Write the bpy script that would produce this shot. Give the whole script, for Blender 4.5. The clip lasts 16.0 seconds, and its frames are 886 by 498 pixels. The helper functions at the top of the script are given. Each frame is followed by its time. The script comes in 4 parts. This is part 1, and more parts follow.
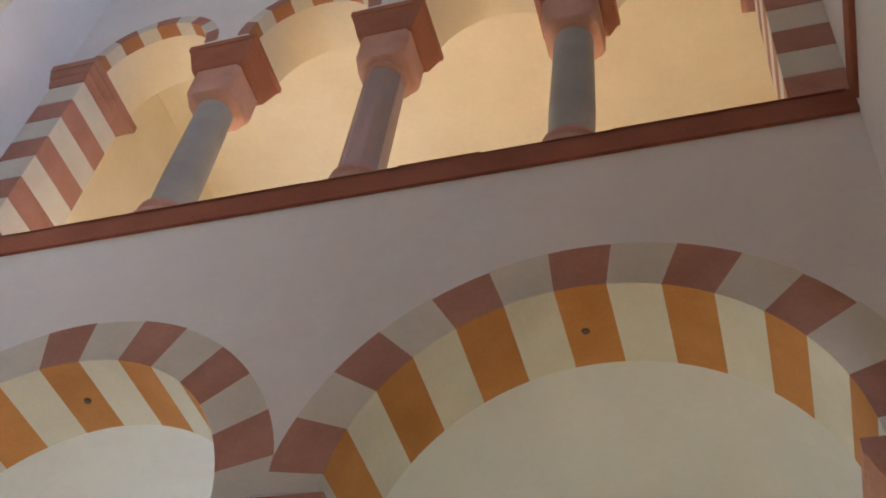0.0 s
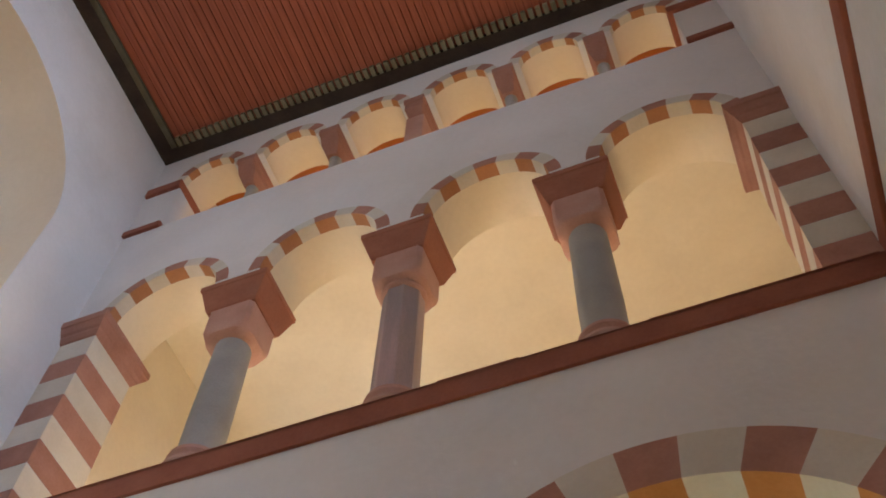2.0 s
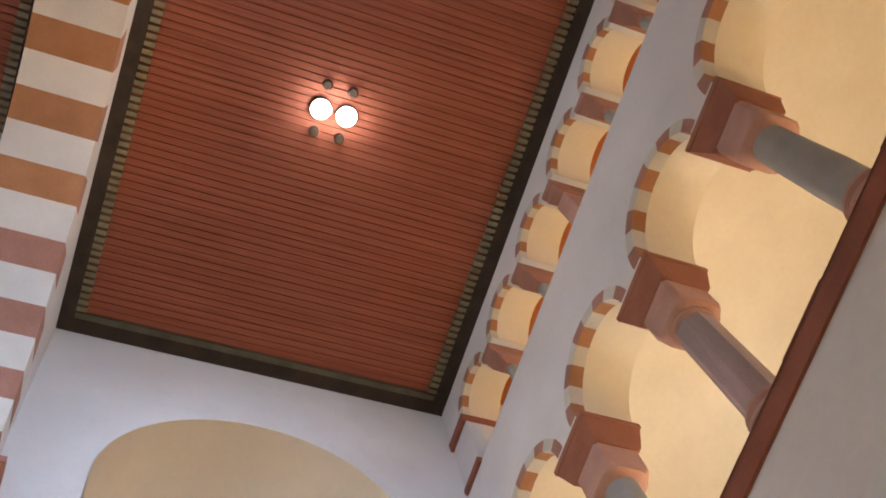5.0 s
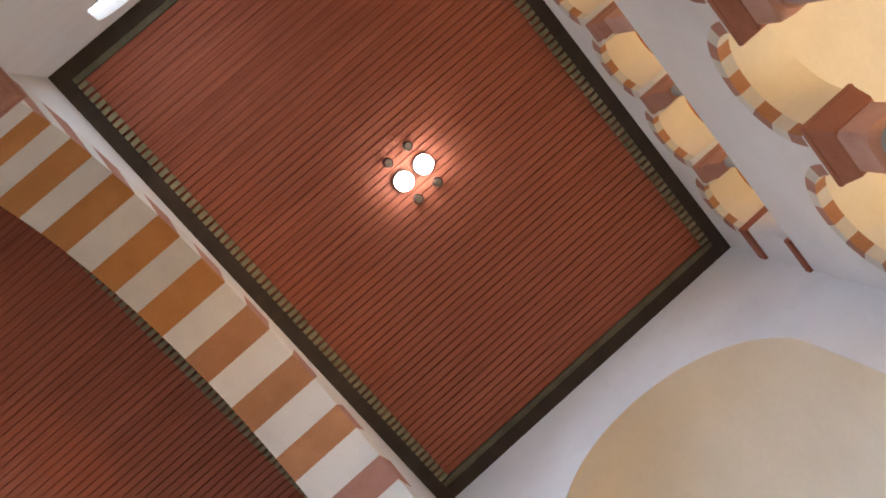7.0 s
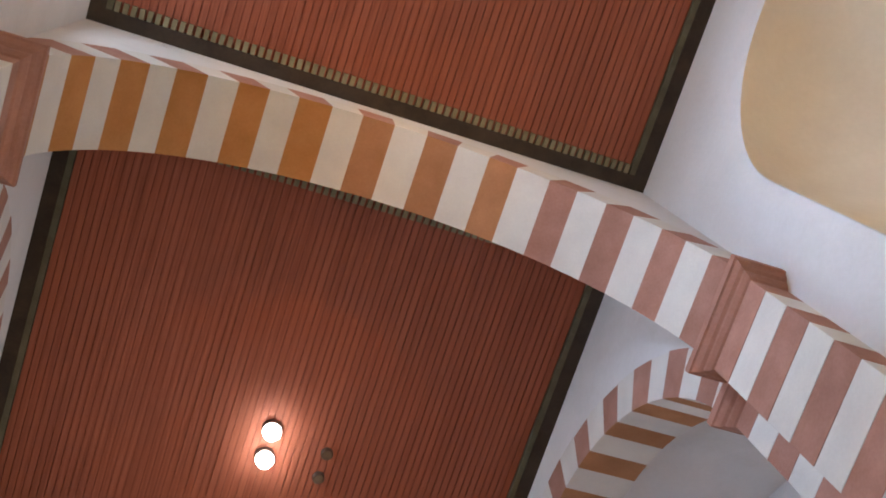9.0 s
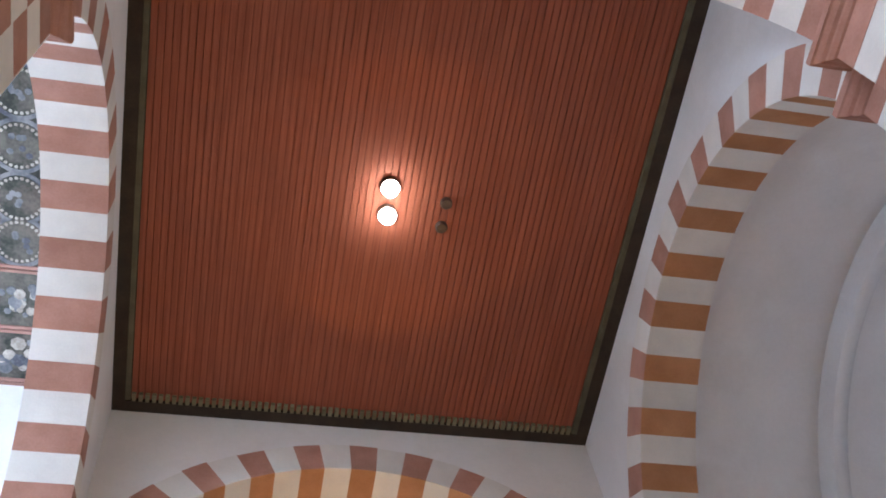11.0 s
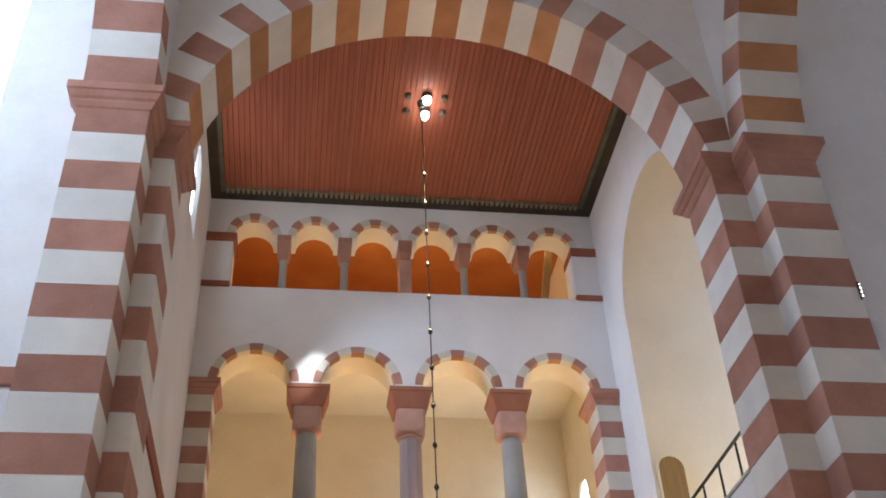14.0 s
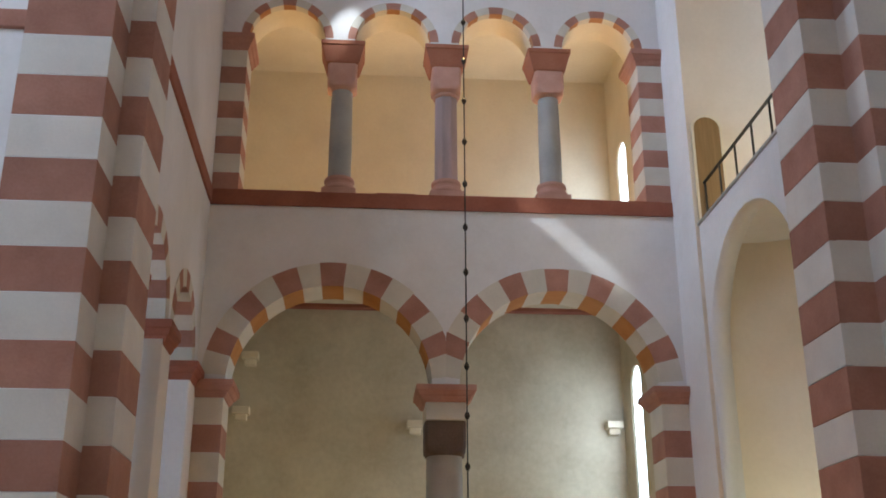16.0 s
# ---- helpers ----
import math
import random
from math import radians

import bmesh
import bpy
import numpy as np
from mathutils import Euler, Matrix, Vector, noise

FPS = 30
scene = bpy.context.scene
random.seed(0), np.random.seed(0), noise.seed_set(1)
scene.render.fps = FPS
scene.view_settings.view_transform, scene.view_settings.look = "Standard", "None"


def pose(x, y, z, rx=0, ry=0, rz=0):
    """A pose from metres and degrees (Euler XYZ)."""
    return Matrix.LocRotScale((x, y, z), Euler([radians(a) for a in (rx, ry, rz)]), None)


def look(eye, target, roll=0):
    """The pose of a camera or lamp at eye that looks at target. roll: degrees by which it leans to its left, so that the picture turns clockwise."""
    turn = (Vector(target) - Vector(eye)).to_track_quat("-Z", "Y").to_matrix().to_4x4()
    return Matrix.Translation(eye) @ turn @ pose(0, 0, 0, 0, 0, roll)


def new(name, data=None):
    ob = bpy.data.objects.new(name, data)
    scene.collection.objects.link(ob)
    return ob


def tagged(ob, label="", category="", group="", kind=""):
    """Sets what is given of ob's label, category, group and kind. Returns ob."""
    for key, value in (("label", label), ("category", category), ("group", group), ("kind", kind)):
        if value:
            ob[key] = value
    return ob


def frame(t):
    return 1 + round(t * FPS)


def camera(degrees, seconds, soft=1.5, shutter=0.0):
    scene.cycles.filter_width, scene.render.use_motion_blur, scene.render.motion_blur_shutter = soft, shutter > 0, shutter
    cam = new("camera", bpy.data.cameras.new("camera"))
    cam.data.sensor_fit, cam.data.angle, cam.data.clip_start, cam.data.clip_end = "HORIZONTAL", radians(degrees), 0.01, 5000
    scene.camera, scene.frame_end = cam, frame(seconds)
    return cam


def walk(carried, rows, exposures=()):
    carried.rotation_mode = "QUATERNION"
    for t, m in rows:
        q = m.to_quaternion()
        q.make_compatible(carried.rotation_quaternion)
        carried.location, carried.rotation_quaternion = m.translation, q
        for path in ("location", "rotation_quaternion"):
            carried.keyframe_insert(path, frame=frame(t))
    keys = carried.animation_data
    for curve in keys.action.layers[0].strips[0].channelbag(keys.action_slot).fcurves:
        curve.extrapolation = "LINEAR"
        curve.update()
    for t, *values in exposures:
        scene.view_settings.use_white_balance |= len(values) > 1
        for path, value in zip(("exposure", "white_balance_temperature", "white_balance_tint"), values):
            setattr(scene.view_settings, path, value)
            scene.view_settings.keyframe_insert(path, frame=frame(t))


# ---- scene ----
# ---------------------------------------------------------------- camera
LENS = 45.3
PATH = [  # seconds, eye, target, roll in degrees
    (0, (-3.162, -6.327, 1.761), (-2.1232, -8.7656, 4.7573), 9.08),
    (0.5, (-3.026, -6.294, 1.750), (-2.1027, -8.6524, 4.8462), 9.05),
    (1, (-2.907, -6.296, 1.784), (-2.0851, -8.4383, 5.0605), 9.58),
    (1.5, (-2.805, -6.254, 1.844), (-2.0475, -8.2969, 5.1983), 6.08),
    (2, (-2.684, -6.308, 1.870), (-1.8919, -8.1373, 5.3378), 2.73),
    (2.5, (-2.669, -6.400, 1.899), (-2.0147, -7.9487, 5.5289), -3.68),
    (3, (-2.648, -6.391, 1.899), (-1.9191, -7.7951, 5.5731), -5.10),
    (3.5, (-2.605, -6.502, 1.902), (-1.7515, -7.8368, 5.5746), -10.07),
    (4, (-2.581, -6.384, 1.770), (-1.5574, -7.6572, 5.4212), -16.11),
    (4.2, (-2.577, -6.364, 1.739), (-1.5163, -7.5728, 5.4012), -17.72),
    (6.3, (-3.212, -6.184, 1.872), (-2.1488, -6.8983, 5.6615), -46.90),
    (6.5, (-3.119, -6.252, 1.823), (-2.0568, -6.8695, 5.6298), -50.55),
    (7, (-2.750, -6.605, 1.572), (-1.7574, -6.9014, 5.4358), -57.55),
    (7.5, (-2.459, -6.832, 1.463), (-1.4693, -6.7836, 5.3386), -53.96),
    (8, (-2.097, -6.977, 1.525), (-1.1779, -6.5698, 5.3972), -41.71),
    (8.2, (-2.009, -6.980, 1.504), (-1.0978, -6.4434, 5.3623), -36.83),
    (10.3, (-1.884, -6.717, 1.316), (-1.1952, -5.4421, 5.0442), -17.18),
    (10.5, (-1.921, -6.682, 1.304), (-1.2519, -5.2852, 4.9921), -15.19),
    (11, (-2.069, -6.530, 1.334), (-1.3878, -4.7988, 4.8746), -13.17),
    (11.5, (-2.153, -6.487, 1.390), (-1.5011, -4.4479, 4.7685), -11.24),
    (12, (-2.211, -6.570, 1.430), (-1.5732, -4.2470, 4.6230), -9.94),
    (12.5, (-2.201, -6.674, 1.491), (-1.5427, -3.9417, 4.3369), -8.97),
    (13, (-2.303, -6.537, 1.449), (-1.7198, -3.7135, 4.2215), -5.19),
    (13.5, (-2.256, -6.463, 1.493), (-1.6992, -3.4762, 4.0956), -3.66),
    (14, (-2.059, -6.359, 1.527), (-1.5634, -3.2306, 3.9694), -2.96),
    (14.5, (-1.917, -6.261, 1.481), (-1.4315, -2.9709, 3.7044), -2.32),
    (15, (-1.754, -6.246, 1.363), (-1.2863, -2.7643, 3.2760), -2.43),
    (15.5, (-1.622, -6.185, 1.365), (-1.1899, -2.5188, 2.9050), -2.44),
    (16, (-1.534, -6.154, 1.364), (-1.2287, -2.4126, 2.7445), -0.14),
]
EXPOSURES = [(0, -0.24, 5450, 4), (2, -0.31, 5560, 4), (4, -0.08, 5620, 4), (7, 0.05, 5750, 4), (8, 0.1, 5700, 4), (11.5, 0.2, 5650, 3), (13, 0.16, 5600, 2), (14, -0.03, 5600, 1), (15, -0.15, 5620, 1), (16, -0.31, 5550, 1)]
cam = camera(LENS, 16.0, soft=1.8)
walk(cam, [(t, look(eye, target, roll)) for t, eye, target, roll in PATH], EXPOSURES)

# ---------------------------------------------------------------- plan, in metres
XL, XR = -4.2, 4.07            # side walls of transept and crossing
XM = (XL + XR) / 2
XC = -0.12                     # middle of the two crossing arches
YA, YB = -11.15, 11.30         # gallery fronts of the two transept arms
CA, CB = -4.21, 4.46            # crossing faces of the two crossing arches
AN, BN = -5.25, 5.46            # arm faces of the same arches
YL, YR = 0.2, 0.15             # middle of the nave arch and of the choir arch
H = 16.4                       # ceilings
T = 0.9                        # thickness of nave and choir arch
R_IN, R_OUT, Z_ARCH = 3.83, 4.43, 11.45
R_NAVE, Z_NAVE = 3.57, 11.71   # the nave arch is narrower and stilted
DEPTH = 0.76                   # thickness of a gallery front
LOFT = 0.6                     # thickness of its loft storey

# ---------------------------------------------------------------- world and light
world = bpy.data.worlds.new("sky")
scene.world = world
world.use_nodes = True
wt = world.node_tree
sky = wt.nodes.new("ShaderNodeTexSky")
sky.sky_type, sky.sun_disc = "NISHITA", False
sky.sun_elevation, sky.sun_rotation = radians(38), radians(250)
wt.links.new(sky.outputs[0], wt.nodes["Background"].inputs[0])
wt.nodes["Background"].inputs[1].default_value = 0.1


def lamp(name, kind, where, energy, colour, target=None, size=1.0, size_y=None, angle=0.5, spread=180, spot=90):
    data = bpy.data.lights.new(name, kind)
    data.energy, data.color = energy, colour
    ob = new(name, data)
    ob.matrix_world = look(where, target) if target else pose(*where)
    if kind == "AREA":
        data.shape, data.size, data.size_y = "RECTANGLE", size, size_y or size
        data.spread = radians(spread)
    elif kind == "SUN":
        data.angle = radians(angle)
    elif kind == "SPOT":
        data.spot_size, data.spot_blend, data.shadow_soft_size = radians(spot), 1.0, size
    else:
        data.shadow_soft_size = size
    return ob


DAY, WARM, AMBER = (0.80, 0.85, 1.0), (1.0, 0.575, 0.235), (1.0, 0.63, 0.28)
# daylight that enters by the windows
lamp("daylight_nave_north", "AREA", (-10.0, 3.9, 13.0), 660, DAY, (-8.0, -3.0, 6.0), 5.0, 2.5)
lamp("daylight_nave_south", "AREA", (-10.3, -3.8, 13.4), 360, DAY, (-9.0, 4.0, 14.2), 4.2, 2.5, spread=100)
# the next two are added fill: no window is built at either place
lamp("nave_west_fill", "AREA", (-16.5, 0.0, 11.5), 400, DAY, (0.0, 0.0, 12.5), 5.0, 7.0)
lamp("apse_fill", "AREA", (9.9, 0.15, 5.5), 60, DAY, (7.2, 0.15, 12.0), 1.6, 3.0)
lamp("daylight_arm_north", "AREA", (-4.25, 8.75, 14.4), 135, DAY, (4.0, 8.6, 9.5), 0.65, 1.5, spread=85)
lamp("daylight_arm_south", "AREA", (-4.25, -6.75, 14.4), 80, DAY, (4.0, -6.8, 10.8), 0.65, 1.5, spread=85)
sun = lamp("sun", "SUN", (0, 0, 30), 5.0, (1.0, 0.95, 0.88), (7.4, 2.6, 23.05), angle=0.9)
# added spot that puts a bright patch on the north gallery wall
lamp("wall_patch_spot", "SPOT", (0.05, 8.37, H - 0.3), 3000, (1.0, 0.95, 0.9), (-1.96, YB, 12.2), size=0.02, spot=7.5)
# lit downlights
for lx, ly, watts in ((XM, -8.1, 13500), (XM, 0.05, 5200), (XM + 0.3, 8.16, 18000)):
    lamp("downlight_beam", "SPOT", (lx, ly, H - 0.2), watts, (1.0, 0.80, 0.62) if ly == 0.05 else (1.0, 0.54, 0.20), (lx, ly, 0.0), size=0.12, spot=28)
# unseen lamps, added behind sills and walls to light the rooms off the arms
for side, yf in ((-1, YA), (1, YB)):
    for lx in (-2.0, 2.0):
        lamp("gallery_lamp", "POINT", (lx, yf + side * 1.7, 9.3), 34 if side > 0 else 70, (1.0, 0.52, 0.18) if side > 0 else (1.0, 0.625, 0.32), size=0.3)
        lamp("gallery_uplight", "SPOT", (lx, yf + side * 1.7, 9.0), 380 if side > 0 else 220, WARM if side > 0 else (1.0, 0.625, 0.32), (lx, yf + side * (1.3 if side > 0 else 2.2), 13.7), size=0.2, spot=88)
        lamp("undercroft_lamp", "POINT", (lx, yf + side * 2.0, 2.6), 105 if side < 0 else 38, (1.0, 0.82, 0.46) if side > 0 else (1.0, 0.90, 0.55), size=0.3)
    # added spots that warm the undersides of the crossing arches
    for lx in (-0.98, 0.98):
        lamp("arch_warm_fill", "SPOT", (XM + lx, yf + side * 3.5, 8.75), 1000 if side < 0 else 1350, (1.0, 0.50, 0.15), (XM + lx, AN - 0.2 if side < 0 else BN + 0.2, 15.1), size=0.25, spot=22)
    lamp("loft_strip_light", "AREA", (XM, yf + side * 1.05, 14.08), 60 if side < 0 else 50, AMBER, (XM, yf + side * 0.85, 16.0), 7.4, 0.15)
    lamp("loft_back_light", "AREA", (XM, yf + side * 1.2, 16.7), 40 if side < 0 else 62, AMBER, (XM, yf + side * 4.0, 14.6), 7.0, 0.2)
    # added fill on the aisle responds, without a window behind it
    lamp("aisle_fill", "AREA", (-7.6, side * 5.6, 4.6), 110, DAY, (-4.9, side * 11.0, 3.6), 1.4, 2.2)
    # two added fills per niche, no lamp being known there
    lamp("niche_fill", "POINT", (XR + 1.3, side * 8.18, 2.4), 70, (1.0, 0.92, 0.62), size=0.3)
    lamp("balcony_fill", "POINT", (XR + 1.1, side * 8.18, 8.4), 60, (1.0, 0.80, 0.52), size=0.3)
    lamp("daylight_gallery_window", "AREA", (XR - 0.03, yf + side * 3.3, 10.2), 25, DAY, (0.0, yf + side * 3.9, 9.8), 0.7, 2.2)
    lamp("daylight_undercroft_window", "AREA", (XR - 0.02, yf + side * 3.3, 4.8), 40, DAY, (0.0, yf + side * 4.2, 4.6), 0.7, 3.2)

# ---------------------------------------------------------------- materials


def material(name, dark, light, scale=3.0, rough=0.85, fine=40.0, bump=0.15, spread=(0.3, 0.75), stretch=None, metal=0.0, pieces=0.0, stain=None):
    m = bpy.data.materials.new(name)
    m.use_nodes = True
    n, l = m.node_tree.nodes, m.node_tree.links
    b = n["Principled BSDF"]
    b.inputs["Roughness"].default_value, b.inputs["Metallic"].default_value = rough, metal
    b.inputs["Specular IOR Level"].default_value = 0.25
    co = n.new("ShaderNodeTexCoord")
    src = co.outputs["Object"]
    if stretch:
        mp = n.new("ShaderNodeMapping")
        mp.inputs["Scale"].default_value = stretch
        l.new(src, mp.inputs[0])
        src = mp.outputs[0]
    big = n.new("ShaderNodeTexNoise")
    big.inputs["Scale"].default_value, big.inputs["Detail"].default_value = scale, 6
    small = n.new("ShaderNodeTexNoise")
    small.inputs["Scale"].default_value, small.inputs["Detail"].default_value = fine, 4
    l.new(src, big.inputs["Vector"])
    l.new(src, small.inputs["Vector"])
    mix = n.new("ShaderNodeMath")
    mix.operation = "MULTIPLY_ADD"
    l.new(small.outputs[0], mix.inputs[0])
    mix.inputs[1].default_value = 0.35
    l.new(big.outputs[0], mix.inputs[2])
    ramp = n.new("ShaderNodeMapRange")
    ramp.inputs[1].default_value, ramp.inputs[2].default_value = spread[0] + 0.17, spread[1] + 0.17
    l.new(mix.outputs[0], ramp.inputs[0])
    c = n.new("ShaderNodeMix")
    c.data_type = "RGBA"
    c.inputs[6].default_value, c.inputs[7].default_value = (*dark, 1), (*light, 1)
    l.new(ramp.outputs[0], c.inputs[0])
    out = c.outputs[2]
    if stain:
        pat = n.new("ShaderNodeTexNoise")
        pat.inputs["Scale"].default_value, pat.inputs["Detail"].default_value, pat.inputs["Roughness"].default_value = 0.55, 8, 0.7
        l.new(co.outputs["Object"], pat.inputs["Vector"])
        rr = n.new("ShaderNodeMapRange")
        rr.inputs[1].default_value, rr.inputs[2].default_value, rr.inputs[4].default_value = 0.52, 0.8, 0.55
        l.new(pat.outputs[0], rr.inputs[0])
        c2 = n.new("ShaderNodeMix")
        c2.data_type = "RGBA"
        l.new(rr.outputs[0], c2.inputs[0])
        l.new(out, c2.inputs[6])
        c2.inputs[7].default_value = (*stain, 1)
        out = c2.outputs[2]
    if pieces:
        oi = n.new("ShaderNodeObjectInfo")
        hs = n.new("ShaderNodeHueSaturation")
        vr = n.new("ShaderNodeMapRange")
        vr.inputs[3].default_value, vr.inputs[4].default_value = 1 - pieces, 1 + pieces
        l.new(oi.outputs["Random"], vr.inputs[0])
        l.new(vr.outputs[0], hs.inputs["Value"])
        l.new(out, hs.inputs["Color"])
        out = hs.outputs[0]
    l.new(out, b.inputs["Base Color"])
    bp = n.new("ShaderNodeBump")
    bp.inputs["Strength"].default_value, bp.inputs["Distance"].default_value = bump, 0.02
    l.new(mix.outputs[0], bp.inputs["Height"])
    l.new(bp.outputs[0], b.inputs["Normal"])
    return m


def glowing(name, colour, strength):
    m = bpy.data.materials.new(name)
    m.use_nodes = True
    b = m.node_tree.nodes["Principled BSDF"]
    b.inputs["Base Color"].default_value = (*colour, 1)
    b.inputs["Emission Color"].default_value, b.inputs["Emission Strength"].default_value = (*colour, 1), strength
    return m


PLASTER = material("lime_plaster", (0.66, 0.65, 0.66), (0.76, 0.75, 0.76), 0.8, 0.92, 14, 0.5, (0.25, 0.8), stain=(0.55, 0.53, 0.515))
CREAM = material("cream_plaster", (0.70, 0.625, 0.48), (0.80, 0.725, 0.57), 1.0, 0.92, 14, 0.3)
NICHE = material("pale_warm_plaster", (0.71, 0.63, 0.52), (0.80, 0.72, 0.61), 0.8, 0.92, 14, 0.3)
OLDPLASTER = material("old_grey_yellow_plaster", (0.47, 0.415, 0.30), (0.62, 0.56, 0.43), 0.9, 0.92, 9, 0.8, (0.3, 0.7), stain=(0.34, 0.30, 0.23))
OCHRE = material("ochre_plaster", (0.42, 0.21, 0.07), (0.50, 0.27, 0.10), 1.0, 0.9, 18, 0.3)
RED = material("red_sandstone", (0.325, 0.163, 0.122), (0.435, 0.237, 0.185), 2.2, 0.88, 30, 0.3, pieces=0.10)
PALE = material("pale_sandstone", (0.56, 0.53, 0.47), (0.66, 0.63, 0.56), 2.0, 0.9, 30, 0.3, pieces=0.06)
WHITESTONE = material("white_limewashed_stone", (0.62, 0.60, 0.58), (0.72, 0.70, 0.67), 2.0, 0.9, 30, 0.3, pieces=0.05)
# red sandstone with warm lamp light put into its colour, full and half
WARMLIT = material("red_stone_in_warm_light", (0.40, 0.18, 0.055), (0.50, 0.24, 0.085), 2.2, 0.88, 30, 0.3, pieces=0.10)
HALFWARM = material("red_stone_in_half_warm_light", (0.36, 0.172, 0.082), (0.46, 0.235, 0.12), 2.2, 0.88, 30, 0.3, pieces=0.10)
ABACUS = material("warm_red_abacus_stone", (0.29, 0.115, 0.07), (0.38, 0.165, 0.105), 1.8, 0.85, 28, 0.3)
SILL = material("red_stone_band", (0.24, 0.085, 0.055), (0.33, 0.125, 0.08), 1.6, 0.85, 25, 0.3)
PINK = material("pink_capital_stone", (0.44, 0.25, 0.20), (0.55, 0.34, 0.28), 2.5, 0.8, 40, 0.25)
GREY = material("grey_column_stone", (0.31, 0.31, 0.30), (0.42, 0.415, 0.40), 1.5, 0.7, 50, 0.2)
PINKGREY = material("pink_grey_column_stone", (0.33, 0.27, 0.27), (0.50, 0.36, 0.36), 1.2, 0.7, 40, 0.2, (0.4, 0.7), (3, 3, 0.5))
DARKSTONE = material("dark_capital_stone", (0.10, 0.075, 0.06), (0.17, 0.12, 0.10), 2.0, 0.8, 30, 0.3)
CEIL = material("red_stained_boards", (0.262, 0.076, 0.043), (0.385, 0.122, 0.069), 1.5, 0.6, 8, 0.25, (0.3, 0.75), (14, 0.35, 14))
GAP = material("dark_gap_boards", (0.185, 0.052, 0.031), (0.235, 0.072, 0.044), 2.0, 0.9)
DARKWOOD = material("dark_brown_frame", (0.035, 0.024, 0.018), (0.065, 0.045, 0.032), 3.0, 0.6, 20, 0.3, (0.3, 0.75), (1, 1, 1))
OLIVE = material("olive_moulding", (0.10, 0.093, 0.06), (0.16, 0.15, 0.10), 3.0, 0.7, 20, 0.3)
DENTIL = material("olive_painted_dentils", (0.19, 0.165, 0.10), (0.30, 0.265, 0.165), 3.0, 0.7, 20, 0.3)
DOORWOOD = material("ochre_brown_door_wood", (0.22, 0.14, 0.06), (0.31, 0.20, 0.09), 2.0, 0.6, 30, 0.3, (0.3, 0.75), (8, 8, 0.6))
ORANGEWOOD = material("orange_timber", (0.40, 0.13, 0.03), (0.52, 0.19, 0.05), 1.2, 0.7, 20, 0.2)
STONEFLOOR = material("stone_floor", (0.44, 0.28, 0.125), (0.54, 0.365, 0.18), 1.5, 0.6, 20, 0.2)
IRON = material("dark_iron", (0.03, 0.03, 0.03), (0.06, 0.055, 0.05), 6.0, 0.5, 60, 0.2, metal=0.8)
METAL = material("brushed_lamp_metal", (0.14, 0.12, 0.11), (0.22, 0.19, 0.17), 6.0, 0.35, 60, 0.1, metal=0.9)
GILT = material("gilt_wood", (0.55, 0.36, 0.14), (0.75, 0.55, 0.28), 4.0, 0.5, 40, 0.2, metal=0.3)
FRAMEPINK = material("faded_red_moulding", (0.33, 0.17, 0.14), (0.45, 0.26, 0.22), 3.0, 0.7, 30, 0.2)
PAINTDARK = material("painted_panel_dark", (0.035, 0.04, 0.035), (0.16, 0.15, 0.13), 2.2, 0.6, 20, 0.1, (0.35, 0.65), stain=(0.20, 0.10, 0.08))
PAINTBLUE = material("painted_panel_blue", (0.09, 0.10, 0.13), (0.27, 0.275, 0.29), 3.0, 0.6, 20, 0.1, (0.35, 0.65))
PAINTPALE = material("painted_panel_pale", (0.28, 0.24, 0.21), (0.55, 0.52, 0.47), 5.0, 0.6, 30, 0.1, (0.35, 0.65))
GLOW = glowing("lamp_glow", (1.0, 0.93, 0.82), 60.0)
WALLGLOW = glowing("small_lens_glow", (1.0, 0.97, 0.9), 6.0)
SKYPANE = glowing("daylight_pane", (0.93, 0.96, 1.0), 6.0)

# ---------------------------------------------------------------- mesh helpers


def smooth_by_angle(me, limit=0.6):
    me.shade_smooth()
    bm = bmesh.new()
    bm.from_mesh(me)
    for e in bm.edges:
        e.smooth = not (len(e.link_faces) == 2 and e.calc_face_angle(0) > limit)
    bm.to_mesh(me)
    bm.free()


def part(name, bm, mat, parent=None, label="", smooth=False):
    me = bm
    if isinstance(bm, bmesh.types.BMesh):
        bmesh.ops.recalc_face_normals(bm, faces=bm.faces)
        me = bpy.data.meshes.new(name)
        bm.to_mesh(me)
        bm.free()
    me.materials.clear()
    me.materials.append(mat)
    if smooth:
        smooth_by_angle(me)
    ob = new(name, me)
    if parent:
        ob.parent = parent
    return tagged(ob, label) if label else ob


def empty(name, label, category="", kind="", group="", at=(0, 0, 0)):
    ob = new(name)
    ob.location = at
    ob.empty_display_size = 0.2
    return tagged(ob, label, category, group, kind)


def box(bm, lo, hi, bevel=0.0):
    v = bmesh.ops.create_cube(bm, size=1.0)["verts"]
    for q in v:
        q.co = Vector([lo[i] + (q.co[i] + 0.5) * (hi[i] - lo[i]) for i in range(3)])
    if bevel:
        es = list({e for q in v for e in q.link_edges})
        bmesh.ops.bevel(bm, geom=es, offset=bevel, segments=2, affect="EDGES", profile=0.5)
    return bm


def boxes(*pairs, bevel=0.0):
    bm = bmesh.new()
    for lo, hi in pairs:
        box(bm, lo, hi, bevel)
    return bm


